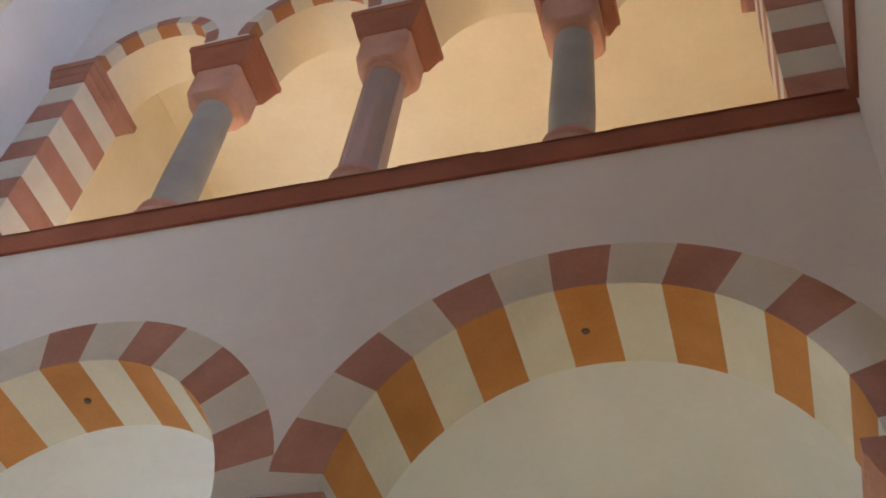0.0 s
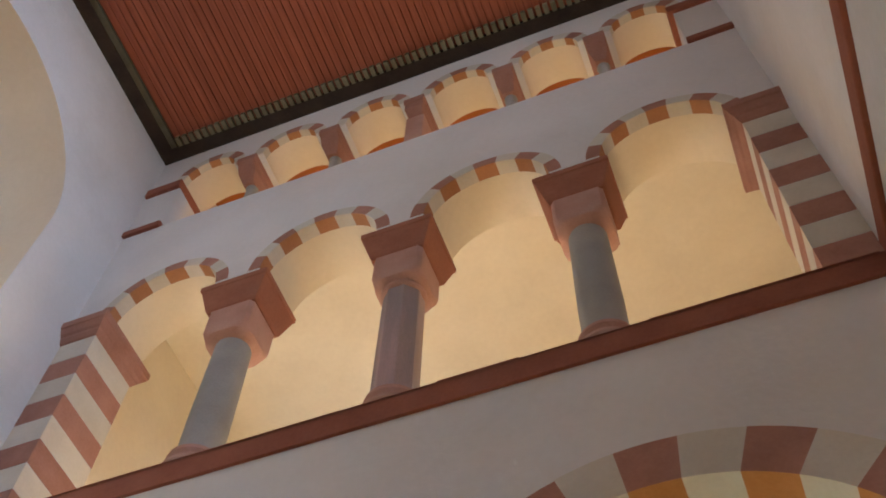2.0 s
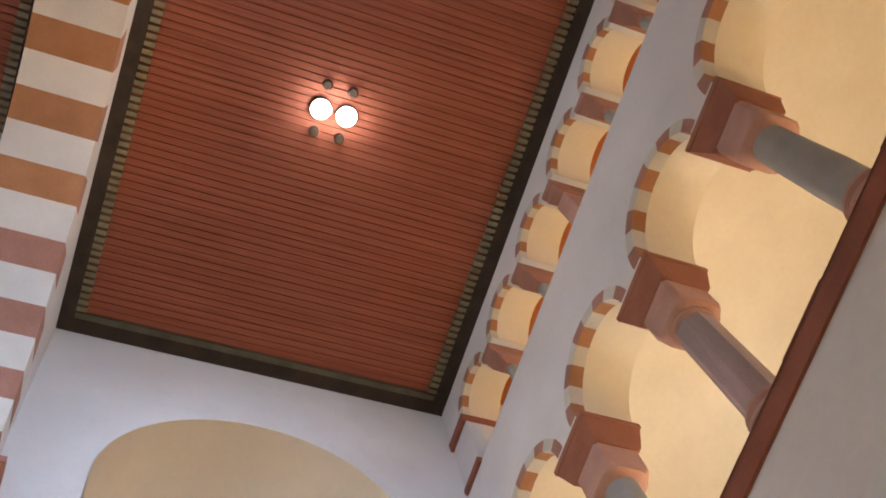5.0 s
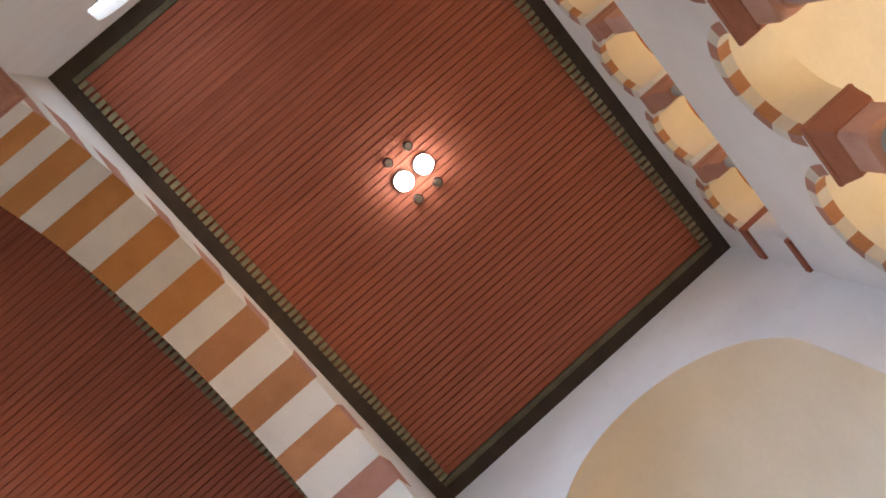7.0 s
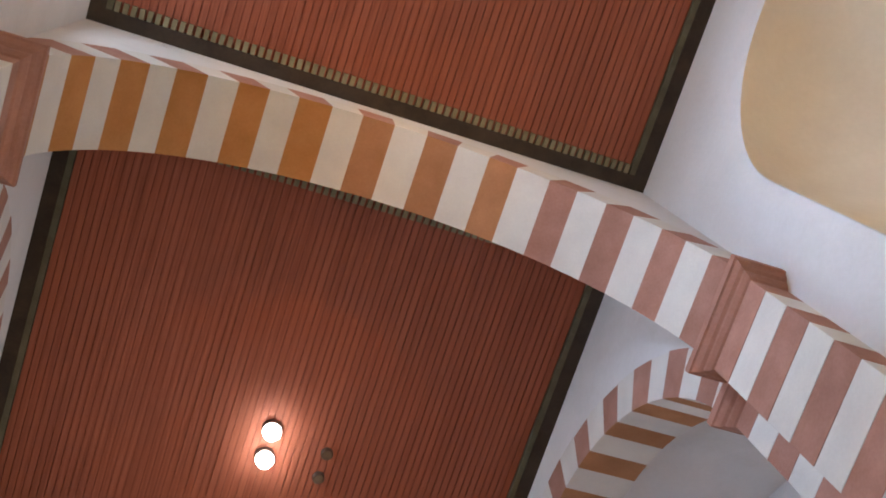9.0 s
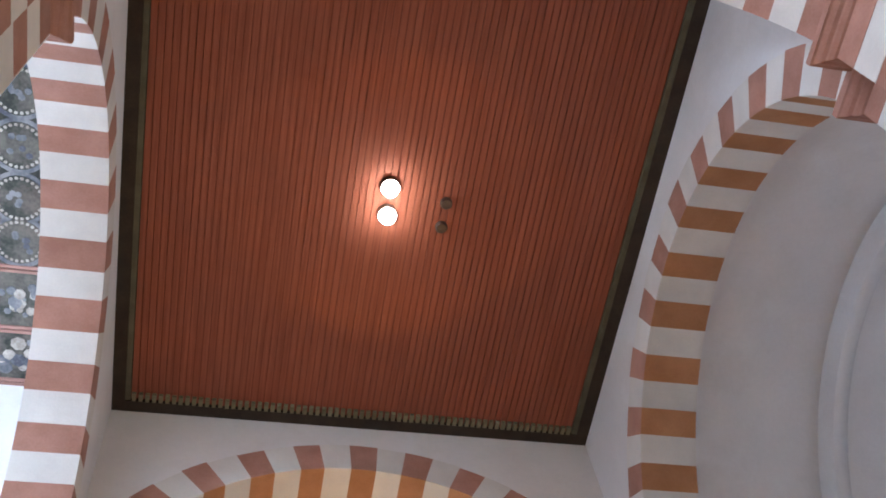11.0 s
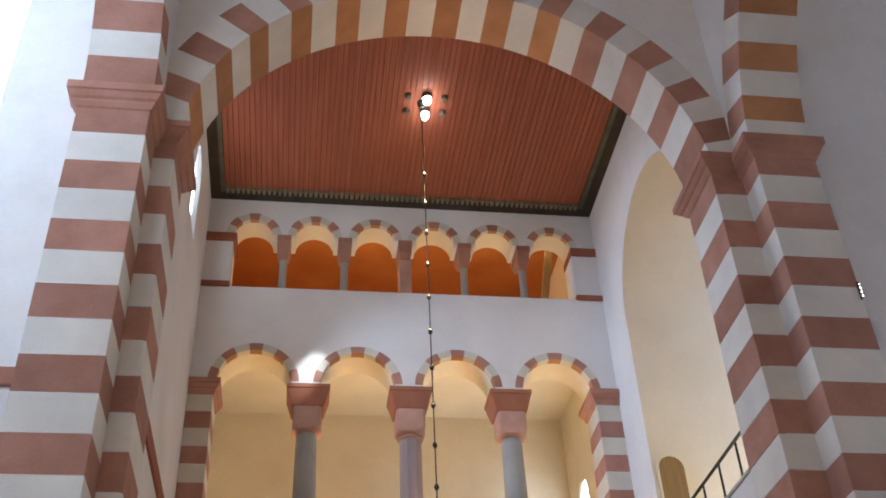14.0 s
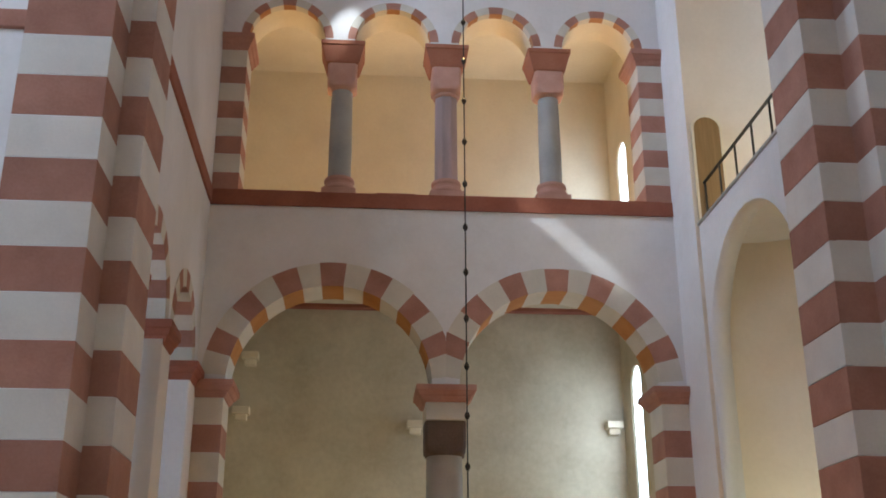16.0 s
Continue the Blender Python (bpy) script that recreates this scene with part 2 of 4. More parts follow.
def lathe(profile, n=32, at=(0, 0, 0), bm=None, turn=0.0):
    bm = bm or bmesh.new()
    rings = []
    for r, z in profile:
        rings.append([bm.verts.new((at[0] + r * math.cos(turn + 2 * math.pi * k / n), at[1] + r * math.sin(turn + 2 * math.pi * k / n), at[2] + z)) for k in range(n)])
    for a, b in zip(rings, rings[1:]):
        for k in range(n):
            bm.faces.new((a[k], a[(k + 1) % n], b[(k + 1) % n], b[k]))
    bm.faces.new(rings[0])
    bm.faces.new(rings[-1])
    return bm


def arc(cx, cz, r, a0=180.0, a1=0.0, n=32):
    return [(cx + r * math.cos(radians(a0 + (a1 - a0) * k / n)), cz + r * math.sin(radians(a0 + (a1 - a0) * k / n))) for k in range(n + 1)]


def panel(name, outline, holes, thick, place, mat, parent=None, label=""):
    """A slab of the given outline and openings; place(u, d, v) puts it into the world, d running from its face into it."""
    cu = bpy.data.curves.new(name, "CURVE")
    cu.dimensions, cu.fill_mode, cu.extrude = "2D", "BOTH", thick / 2
    for pts in (outline, *holes):
        sp = cu.splines.new("POLY")
        sp.points.add(len(pts) - 1)
        for q, (u, v) in zip(sp.points, pts):
            q.co = (u, v, 0, 1)
        sp.use_cyclic_u = True
    tmp = new("tmp", cu)
    me = bpy.data.meshes.new_from_object(tmp.evaluated_get(bpy.context.evaluated_depsgraph_get()))
    bpy.data.objects.remove(tmp)
    bpy.data.curves.remove(cu)
    bm = bmesh.new()
    bm.from_mesh(me)
    bpy.data.meshes.remove(me)
    bmesh.ops.remove_doubles(bm, verts=bm.verts, dist=1e-5)
    for v in bm.verts:
        v.co = place(v.co.x, v.co.z + thick / 2, v.co.y)
    return part(name, bm, mat, parent, label)


def facing(axis, at, sign):
    """place() for a wall in the plane axis = at, whose body lies to the sign side."""
    if axis == "y":
        return lambda u, d, v: Vector((u, at + sign * d, v))
    return lambda u, d, v: Vector((at + sign * d, u, v))


def rect(u0, v0, u1, v1):
    return [(u0, v0), (u1, v0), (u1, v1), (u0, v1)]


def arched(u0, u1, v0, spring, n=24):
    r = (u1 - u0) / 2
    return [(u0, v0), *arc((u0 + u1) / 2, spring, r, n=n), (u1, v0)]


def voussoirs(parent, place, cu, cv, r0, r1, depth, step, phase, lo=0.0, hi=180.0, ragged=0.03, clip=None, proud=0.004, pale=None, warm_mat=None, painted=(0.0, 180.0), toned=0.0):
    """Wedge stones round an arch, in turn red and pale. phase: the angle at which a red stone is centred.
    Warm light is put into the colour of red undersides between the two painted angles, less of it below the last angle."""
    k = math.floor((lo - phase) / step) - 1
    rnd = random.Random(int(1000 * (cu + 7 * cv + 13 * r1)))
    cut = {}
    while phase + step * (k - 0.5) < hi:
        for j in (k, k + 1):
            cut.setdefault(j, phase + step * (j - 0.5) + rnd.uniform(-0.05, 0.05) * step)
        a0, a1 = max(lo, cut[k]), min(hi, cut[k + 1])
        if a1 - a0 > 0.08 * step:
            red = k % 2 == 0
            rr = r1 + rnd.uniform(-ragged, ragged) * (1.0 if red else 0.4)
            bm = bmesh.new()
            m = 4
            cols = []
            for i in range(m + 1):
                a = radians(a0 + (a1 - a0) * i / m)
                ring = []
                for r, d in ((r0 - proud, -proud), (rr, -proud), (rr, depth + proud), (r0 - proud, depth + proud)):
                    u, v = cu + r * math.cos(a), cv + r * math.sin(a)
                    if clip:
                        u = min(max(u, clip[0]), clip[1])
                    ring.append(bm.verts.new(place(u, d, v)))
                cols.append(ring)
            for p, q in zip(cols, cols[1:]):
                for i in range(4):
                    bm.faces.new((p[i], p[(i + 1) % 4], q[(i + 1) % 4], q[i]))
            bm.faces.new(cols[0])
            bm.faces.new(cols[-1])
            stone = part("arch_stone", bm, RED if red else (pale or PALE), parent)
            # the warm-light colour goes on the underside faces only
            if red and warm_mat and painted[0] < (a0 + a1) / 2 < painted[1]:
                stone.data.materials.append(warm_mat if (a0 + a1) / 2 > toned else HALFWARM)
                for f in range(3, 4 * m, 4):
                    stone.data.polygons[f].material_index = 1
        k += 1


def courses(parent, spans, z0, z1, height, top, red_first=True, name="pier_stone", pale=None):
    """Courses of stones, counted down from top; each span is (x0, x1, y0, y1)."""
    k = 0
    z = top
    while z > z0:
        b, t = max(z0, z - height), min(z, z1)
        if t - b > 0.02:
            red = (k % 2 == 0) == red_first
            for x0, x1, y0, y1 in spans:
                part(name, boxes(((x0, y0, b + 0.003), (x1, y1, t - 0.003)), bevel=0.006), RED if red else (pale or PALE), parent)
        z -= height
        k += 1


def impost(name, parent, x0, x1, y0, y1, z0, z1, out, mat=None, sides=(1, 1, 1, 1)):
    """A moulded impost: a slanting underside below a fillet and a slab. sides: which of -x, +x, -y, +y it juts to."""
    bm = bmesh.new()
    h = z1 - z0
    prof = [(0.0, 0.0), (0.15, 0.05), (0.35, 0.22), (0.40, 0.32), (0.62, 0.40), (0.85, 0.62), (1.0, 0.66), (1.0, 1.0)]
    rings = []
    for o, k in prof:
        a = [out * o * s for s in sides]
        z = z0 + h * k
        rings.append([bm.verts.new(c) for c in ((x0 - a[0], y0 - a[2], z), (x1 + a[1], y0 - a[2], z), (x1 + a[1], y1 + a[3], z), (x0 - a[0], y1 + a[3], z))])
    for p, q in zip(rings, rings[1:]):
        for i in range(4):
            bm.faces.new((p[i], p[(i + 1) % 4], q[(i + 1) % 4], q[i]))
    bm.faces.new(rings[0])
    bm.faces.new(rings[-1])
    return part(name, bm, mat or RED, parent)


def cushion(parent, half, foot, z0, z1, mat):
    """A cushion capital: a block whose lower corners round down to the shaft."""
    bm = bmesh.new()
    n, rows = 40, []
    for j in range(11):
        t = j / 10
        z = z0 + (z1 - z0) * t
        ring = []
        for k in range(n):
            a = 2 * math.pi * (k + 0.5) / n
            c, s = math.cos(a), math.sin(a)
            sq = half / max(abs(c), abs(s))
            e = min(1.0, t / 0.62)
            ball = foot + (half * 1.42 - foot) * math.sqrt(max(0.0, 1 - (1 - e) ** 2))
            r = min(sq, ball)
            ring.append(bm.verts.new((r * c, r * s, z)))
        rows.append(ring)
    for a, b in zip(rows, rows[1:]):
        for k in range(n):
            bm.faces.new((a[k], a[(k + 1) % n], b[(k + 1) % n], b[k]))
    bm.faces.new(rows[0])
    bm.faces.new(rows[-1])
    return part("capital", bm, mat, parent, smooth=True)


# ---------------------------------------------------------------- floor and ground
# colour chosen for a warm bounce up to ceilings and arches
tagged(part("floor", boxes(((-18, -16, -0.3), (12, 16, 0.0))), STONEFLOOR), "church floor out of view, coloured orange to bounce warm light", "floor", kind="structure")

# ---------------------------------------------------------------- crossing walls and arches
hole_x = arched(XC - R_IN, XC + R_IN, -0.2, Z_ARCH, 48)
hole_l = arched(YL - R_NAVE, YL + R_NAVE, -0.2, Z_NAVE, 48)
hole_r = arched(YR - R_IN, YR + R_IN, -0.2, Z_ARCH, 48)
wall_arch_south = panel("wall_arch_south", rect(XL - T, -0.2, XR + T, H + 0.6), [hole_x], CA - AN, facing("y", CA, -1), PLASTER)
wall_arch_north = panel("wall_arch_north", rect(XL - T, -0.2, XR + T, H + 0.6), [hole_x], BN - CB, facing("y", CB, 1), PLASTER)
wall_arch_nave = panel("wall_arch_nave", rect(CA, -0.2, CB, H + 0.6), [hole_l], T, facing("x", XL, -1), PLASTER)
wall_arch_choir = panel("wall_arch_choir", rect(CA, -0.2, CB, H + 0.6), [hole_r], T, facing("x", XR, 1), PLASTER)
for w, what in ((wall_arch_south, "south"), (wall_arch_north, "north"), (wall_arch_nave, "nave"), (wall_arch_choir, "choir")):
    tagged(w, f"white plastered wall over the {what} crossing arch", "wall", kind="structure")


def big_arch(name, label, place, centre, depth, phase, clip, step=6.12, z=Z_ARCH, r=R_IN, warm_mat=None, painted=(0.0, 180.0), toned=0.0):
    e = empty(name, label, "arch", "structure")
    voussoirs(e, place, centre, z, r, r + R_OUT - R_IN, depth, step, phase, 3.0, 177.0, 0.035, clip, pale=WHITESTONE, warm_mat=warm_mat, painted=painted, toned=toned)
    return e


big_arch("arch_south", "wide round arch of alternating red and pale stones", facing("y", CA, -1), XC, CA - AN, 90.9, (XL + 0.01, XR - 0.01), 6.5, warm_mat=WARMLIT, painted=(56.0, 180.0), toned=98.0)
big_arch("arch_north", "wide round crossing arch of red and pale stones", facing("y", CB, 1), XC, BN - CB, 88.3, (XL + 0.01, XR - 0.01), 6.22, warm_mat=HALFWARM, painted=(55.0, 165.0))
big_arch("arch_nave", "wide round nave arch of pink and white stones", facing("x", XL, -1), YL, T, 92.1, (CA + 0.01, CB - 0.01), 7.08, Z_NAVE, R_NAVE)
big_arch("arch_choir", "wide round choir arch of orange and pale stones", facing("x", XR, 1), YR, T, 90.3, (CA + 0.01, CB - 0.01), 6.38, warm_mat=HALFWARM)

p = 0.004
# side of x and y; jamb of the crossing arch, jamb of the nave or choir arch; tops and heights of the courses on either
PIERS = (("pier_1", -1, -1, -3.92, YL - R_NAVE - 0.02, 11.52, 0.469, 11.77, 0.479),
         ("pier_2", 1, -1, 3.62, YR - R_IN, 11.632, 0.472, 11.664, 0.474),
         ("pier_3", -1, 1, -3.92, YL + R_NAVE + 0.0, 11.52, 0.469, 11.77, 0.479),
         ("pier_4", 1, 1, 3.62, YR + R_IN, 11.632, 0.472, 11.664, 0.474))
for pier, xs, ys, jx, jy, top_a, h_a, top_b, h_b in PIERS:
    e = empty(pier, "tall crossing pier in red and white stone courses", "pier", "structure")
    wx, wy, wn = (XL, XR)[xs > 0], (CA, CB)[ys > 0], (AN, BN)[ys > 0]
    bx = sorted((wx - xs * p, wx + xs * (T + p)))
    by = sorted((jy - ys * p, wy + ys * 0.3))
    courses(e, [(bx[0], bx[1], by[0], by[1])], 0.0, 11.5, h_a, top_a, pale=WHITESTONE)
    cx = sorted((jx - xs * p, wx + xs * 0.2))
    cy = sorted((wy - ys * p, wn + ys * p))
    courses(e, [(cx[0], cx[1], cy[0], cy[1])], 0.0, 11.62, h_b, top_b, pale=WHITESTONE)
    impost("impost", e, bx[0], bx[1], by[0], by[1], 11.47, 11.82, 0.15, sides=(1, 1, ys > 0, ys < 0))
    impost("impost", e, cx[0], cx[1], cy[0], cy[1], 11.56, 11.85, 0.17, sides=(xs > 0, xs < 0, 1, 1))

# ---------------------------------------------------------------- boarded ceilings


def board_ceiling(name, x0, x1, y0, y1, label):
    e = empty(name, label, "ceiling", "structure")
    part("deck", boxes(((x0, y0, H + 0.095), (x1, y1, H + 0.3))), GAP, e)
    bm = bmesh.new()
    n = 70
    w = (x1 - x0 - 0.62) / n
    rnd = random.Random(5)
    for k in range(n):
        a = x0 + 0.31 + k * w
        z = H + 0.068 + rnd.uniform(-0.006, 0.006)
        box(bm, (a, y0 + 0.2, z), (a + w * 0.86, y1 - 0.2, H + 0.135))
    part("boards", bm, CEIL, e)
    bm = bmesh.new()
    f = 0.21
    box(bm, (x0, y0, H), (x1, y0 + f, H + 0.2))
    box(bm, (x0, y1 - f, H), (x1, y1, H + 0.2))
    box(bm, (x0, y0 + f, H), (x0 + f, y1 - f, H + 0.2))
    box(bm, (x1 - f, y0 + f, H), (x1, y1 - f, H + 0.2))
    part("frame", bm, DARKWOOD, e)
    bm = bmesh.new()
    g = f + 0.09
    box(bm, (x0 + f, y0 + f, H + 0.02), (x0 + g, y1 - f, H + 0.2))
    box(bm, (x1 - g, y0 + f, H + 0.02), (x1 - f, y1 - f, H + 0.2))
    part("moulding", bm, OLIVE, e)
    bm = bmesh.new()
    for k in range(n):
        a = x0 + 0.31 + k * w
        for b, c in ((y0 + f, y0 + f + 0.14), (y1 - f - 0.14, y1 - f)):
            box(bm, (a + w * 0.08, b, H - 0.005 + rnd.uniform(-0.006, 0.006)), (a + w * 0.7, c, H + 0.1))
    part("dentils", bm, DENTIL, e)
    return e


board_ceiling("ceiling_crossing", XL, XR, CA, CB, "red boarded ceiling with a dark frame over the crossing")
board_ceiling("ceiling_south", XL, XR, YA, AN, "red boarded ceiling with a dark frame over the south arm")
board_ceiling("ceiling_north", XL, XR, BN, YB, "red boarded ceiling with a dark frame over the north arm")


def downlight(x, y, lit):
    e = empty("ceiling_downlight", "glowing round ceiling downlight" if lit else "unlit round metal ceiling downlight", "downlight", at=(x, y, H))
    e["group"] = "ceiling downlights"
    # glare is put into the bulb's size, smaller in the north arm
    k = 0.5 if y > 5 else 0.88
    r = 0.16 * k if lit else (0.08 if abs(y) < 2 else 0.055)
    ring = lathe([(r * 0.75, -0.03), (r, -0.03), (r + 0.015, 0.0), (r + 0.015, 0.06), (r * 0.75, 0.06)], 24)
    part("ring", ring, METAL, e, smooth=True)
    if lit:
        bulb = lathe([(a * k, b) for a, b in ((0.001, -0.19), (0.08, -0.17), (0.14, -0.12), (0.16, -0.06), (0.14, -0.01), (0.07, 0.0))], 24)
        part("bulb", bulb, GLOW, e, "glowing white glass", smooth=True)
    else:
        part("reflector", lathe([(0.030, -0.012), (0.045, -0.02), (0.045, 0.03), (0.001, 0.01)], 20), METAL, e)


for x, y, lit in ((-0.07, -7.94, 1), (-0.07, -8.31, 1), (0.27, -7.94, 0), (0.27, -8.31, 0), (-0.41, -7.94, 0), (-0.41, -8.31, 0),
                  (-0.17, -0.13, 1), (-0.15, 0.34, 1), (0.75, 0.05, 0), (0.74, 0.47, 0),
                  (0.05, 7.96, 1), (0.05, 8.37, 1), (0.40, 7.98, 0), (0.40, 8.38, 0), (-0.31, 7.98, 0), (-0.31, 8.38, 0)):
    downlight(x, y, lit)

# ---------------------------------------------------------------- transept arms: side walls
NR, NZ = 1.96, 12.85           # niche of an arm
WIN = (13.75, 15.05, 0.48)      # arm window: sill, spring, half width
for side, near, far, tag_ in ((-1, AN, YA, "south"), (1, BN, YB, "north")):
    lo, hi = sorted((near, far))
    cy = side * 8.18
    # wall towards the nave, with its window and two low arches into the aisle
    wy = 8.9 if side > 0 else -6.75
    low = [arched(side * q - 0.95, side * q + 0.95, -0.2, 5.5) for q in (7.12, 9.7)]
    low = [[(u, max(v, -0.1)) for u, v in q] for q in low]
    window = arched(wy - WIN[2], wy + WIN[2], WIN[0], WIN[1])
    w = panel(f"wall_{tag_}_nave_side", rect(lo, -0.3, hi, H + 0.6), [window, *low], 0.9, facing("x", XL, -1), PLASTER)
    tagged(w, "tall white plastered transept wall with a round-arched window", "wall", kind="structure")
    for q in (7.12, 9.7):
        e = empty(f"arch_aisle_{tag_}", "low round aisle arch of dark red and pale stones", "arch", "structure")
        voussoirs(e, facing("x", XL, -1), side * q, 5.5, 0.95, 1.22, 0.9, 16.4, 90.0, ragged=0.01)
    e = empty("aisle_column", "slender grey aisle column under a red stone impost block", "column", at=(XL - 0.62, side * 8.41, 0))
    e["group"] = "aisle columns"
    part("base", lathe([(0.34, 0.0), (0.34, 0.14), (0.30, 0.2), (0.27, 0.28), (0.24, 0.34)], 28), PINK, e, smooth=True)
    part("shaft", lathe([(0.235, 0.34), (0.225, 1.0), (0.205, 4.62)], 28), GREY, e, smooth=True)
    cushion(e, 0.3, 0.21, 4.62, 5.14, DARKSTONE)
    impost("impost", e, -0.27, 0.62, -0.3, 0.3, 5.14, 5.47, 0.12, SILL)
    for q, wide in ((side * 10.975, 0.345), (side * 5.8, 0.385)):
        e = empty(f"aisle_respond_{tag_}", "plain grey plastered respond with a red stone impost", "pier", "structure")
        part("shaft", boxes(((XL - 0.89, q - wide, 0), (XL - 0.005, q + wide, 5.24)), bevel=0.015), PLASTER, e)
        impost("impost", e, XL - 0.88, XL + 0.0, q - wide, q + wide, 5.24, 5.52, 0.13, SILL)
    wn = empty(f"window_{tag_}", "bright round-arched window in white wall", "window", "structure")
    # pane near the inner face, its glow standing in for the lit reveal
    panel("pane", arched(wy - WIN[2] + 0.005, wy + WIN[2] - 0.005, WIN[0] + 0.005, WIN[1]), [], 0.02, facing("x", XL - 0.1, -1), SKYPANE, wn).visible_shadow = False
    # added board, out of view, that cuts the sun to a narrow streak
    tagged(part(f"sun_board_{tag_}", boxes(((XL - 1.06, lo, 15.22), (XL - 0.92, hi, 16.4))), DARKWOOD), "unseen board added outside the window to trim the sunbeam", "eave", kind="structure")
    # string course on the wall towards the nave
    s = sorted((near, far - side * 0.12))
    tagged(part(f"string_course_{tag_}", boxes(((XL - 0.02, s[0], 8.53), (XL + 0.045, s[1], 8.8)), bevel=0.015), SILL), "dark red stone string course along the white wall", "string course", kind="structure")
    # wall towards the choir, with the tall niche
    w = panel(f"wall_{tag_}_choir_side", rect(lo, -0.3, hi, H + 0.6), [arched(cy - NR, cy + NR, -0.2, NZ, 40)], 0.5, facing("x", XR, 1), PLASTER)
    tagged(w, "white plastered wall round a tall arched niche", "wall", kind="structure")
    bm = bmesh.new()
    n, m = 36, 24
    rows = []
    for j in range(m + 2):
        if j == 0:
            z, rr = -0.2, NR
        else:
            a = radians(90 * (j - 1) / m)
            z, rr = NZ + 0.992 * NR * math.sin(a), max(NR * math.cos(a), 0.0004)
        rr *= 0.992
        ring = [(XR - 0.003, cy - rr, z), *[(XR + 0.5 + rr * math.sin(math.pi * k / n), cy - rr * math.cos(math.pi * k / n), z) for k in range(n + 1)], (XR - 0.003, cy + rr, z)]
        rows.append([bm.verts.new(q) for q in ring])
    for a, b in zip(rows, rows[1:]):
        for k in range(n + 2):
            bm.faces.new((a[k], a[k + 1], b[k + 1], b[k]))
    sol = part(f"niche_{tag_}", bm, NICHE, smooth=True)
    tagged(sol, "cream plastered apse niche with a half dome", "niche", kind="structure")
    # balcony in the niche, on an arch
    e = empty(f"balcony_{tag_}", "white balcony wall with an arch and an iron rail", "balcony", "structure")
    panel("parapet", rect(cy - NR + 0.02, 0.0, cy + NR - 0.02, 7.92), [arched(cy - 1.82, cy + 1.82, -0.1, 5.62, 32)], 0.3, facing("x", XR + 0.06, 1), PLASTER, e)
    part("floor_slab", boxes(((XR + 0.36, cy - NR + 0.02, 7.6), (XR + 1.6, cy + NR - 0.02, 7.8))), PLASTER, e)
    part("edge_strip", boxes(((XR + 0.03, cy - NR + 0.02, 7.9), (XR + 0.39, cy + NR - 0.02, 7.95)), bevel=0.008), GREY, e, "grey stone coping")
    r = empty("balcony_railing", "slim dark iron balcony railing with upright posts", "railing", at=(XR + 0.2, cy, 7.95))
    for k in range(6):
        y = -NR + 0.12 + k * (2 * NR - 0.24) / 5
        part("post", boxes(((-0.014, y - 0.014, 0), (0.014, y + 0.014, 0.72))), IRON, r)
    part("handrail", boxes(((-0.022, -NR + 0.05, 0.71), (0.022, NR - 0.05, 0.745)), bevel=0.006), IRON, r)

# door at the balcony's end, in the side of the north niche
e = empty("balcony_door", "brown wooden round-arched door in the cream niche", "door", at=(XR + 0.33, 8.18 + NR * 0.992 - 0.01, 7.95))
panel("leaf", arched(-0.23, 0.23, 0.0, 1.75), [], 0.04, lambda u, d, v: Vector((u, d - 0.05, v)), DOORWOOD, e)
panel("frame", arched(-0.27, 0.27, 0.0, 1.75), [arched(-0.23, 0.23, -0.02, 1.75)], 0.06, lambda u, d, v: Vector((u, d - 0.06, v)), CREAM, e)

# ---------------------------------------------------------------- gallery fronts
Z_SILL, Z_MID, Z_UP0, Z_UP = 8.8, 11.91, 14.13, 15.47
MIDC = [XM + q for q in (-2.95, -0.98, 0.98, 2.95)]
UPC = [XM + 1.27 * (k - 2.5) for k in range(6)]
JM = (XL + 0.46, XR - 0.46)


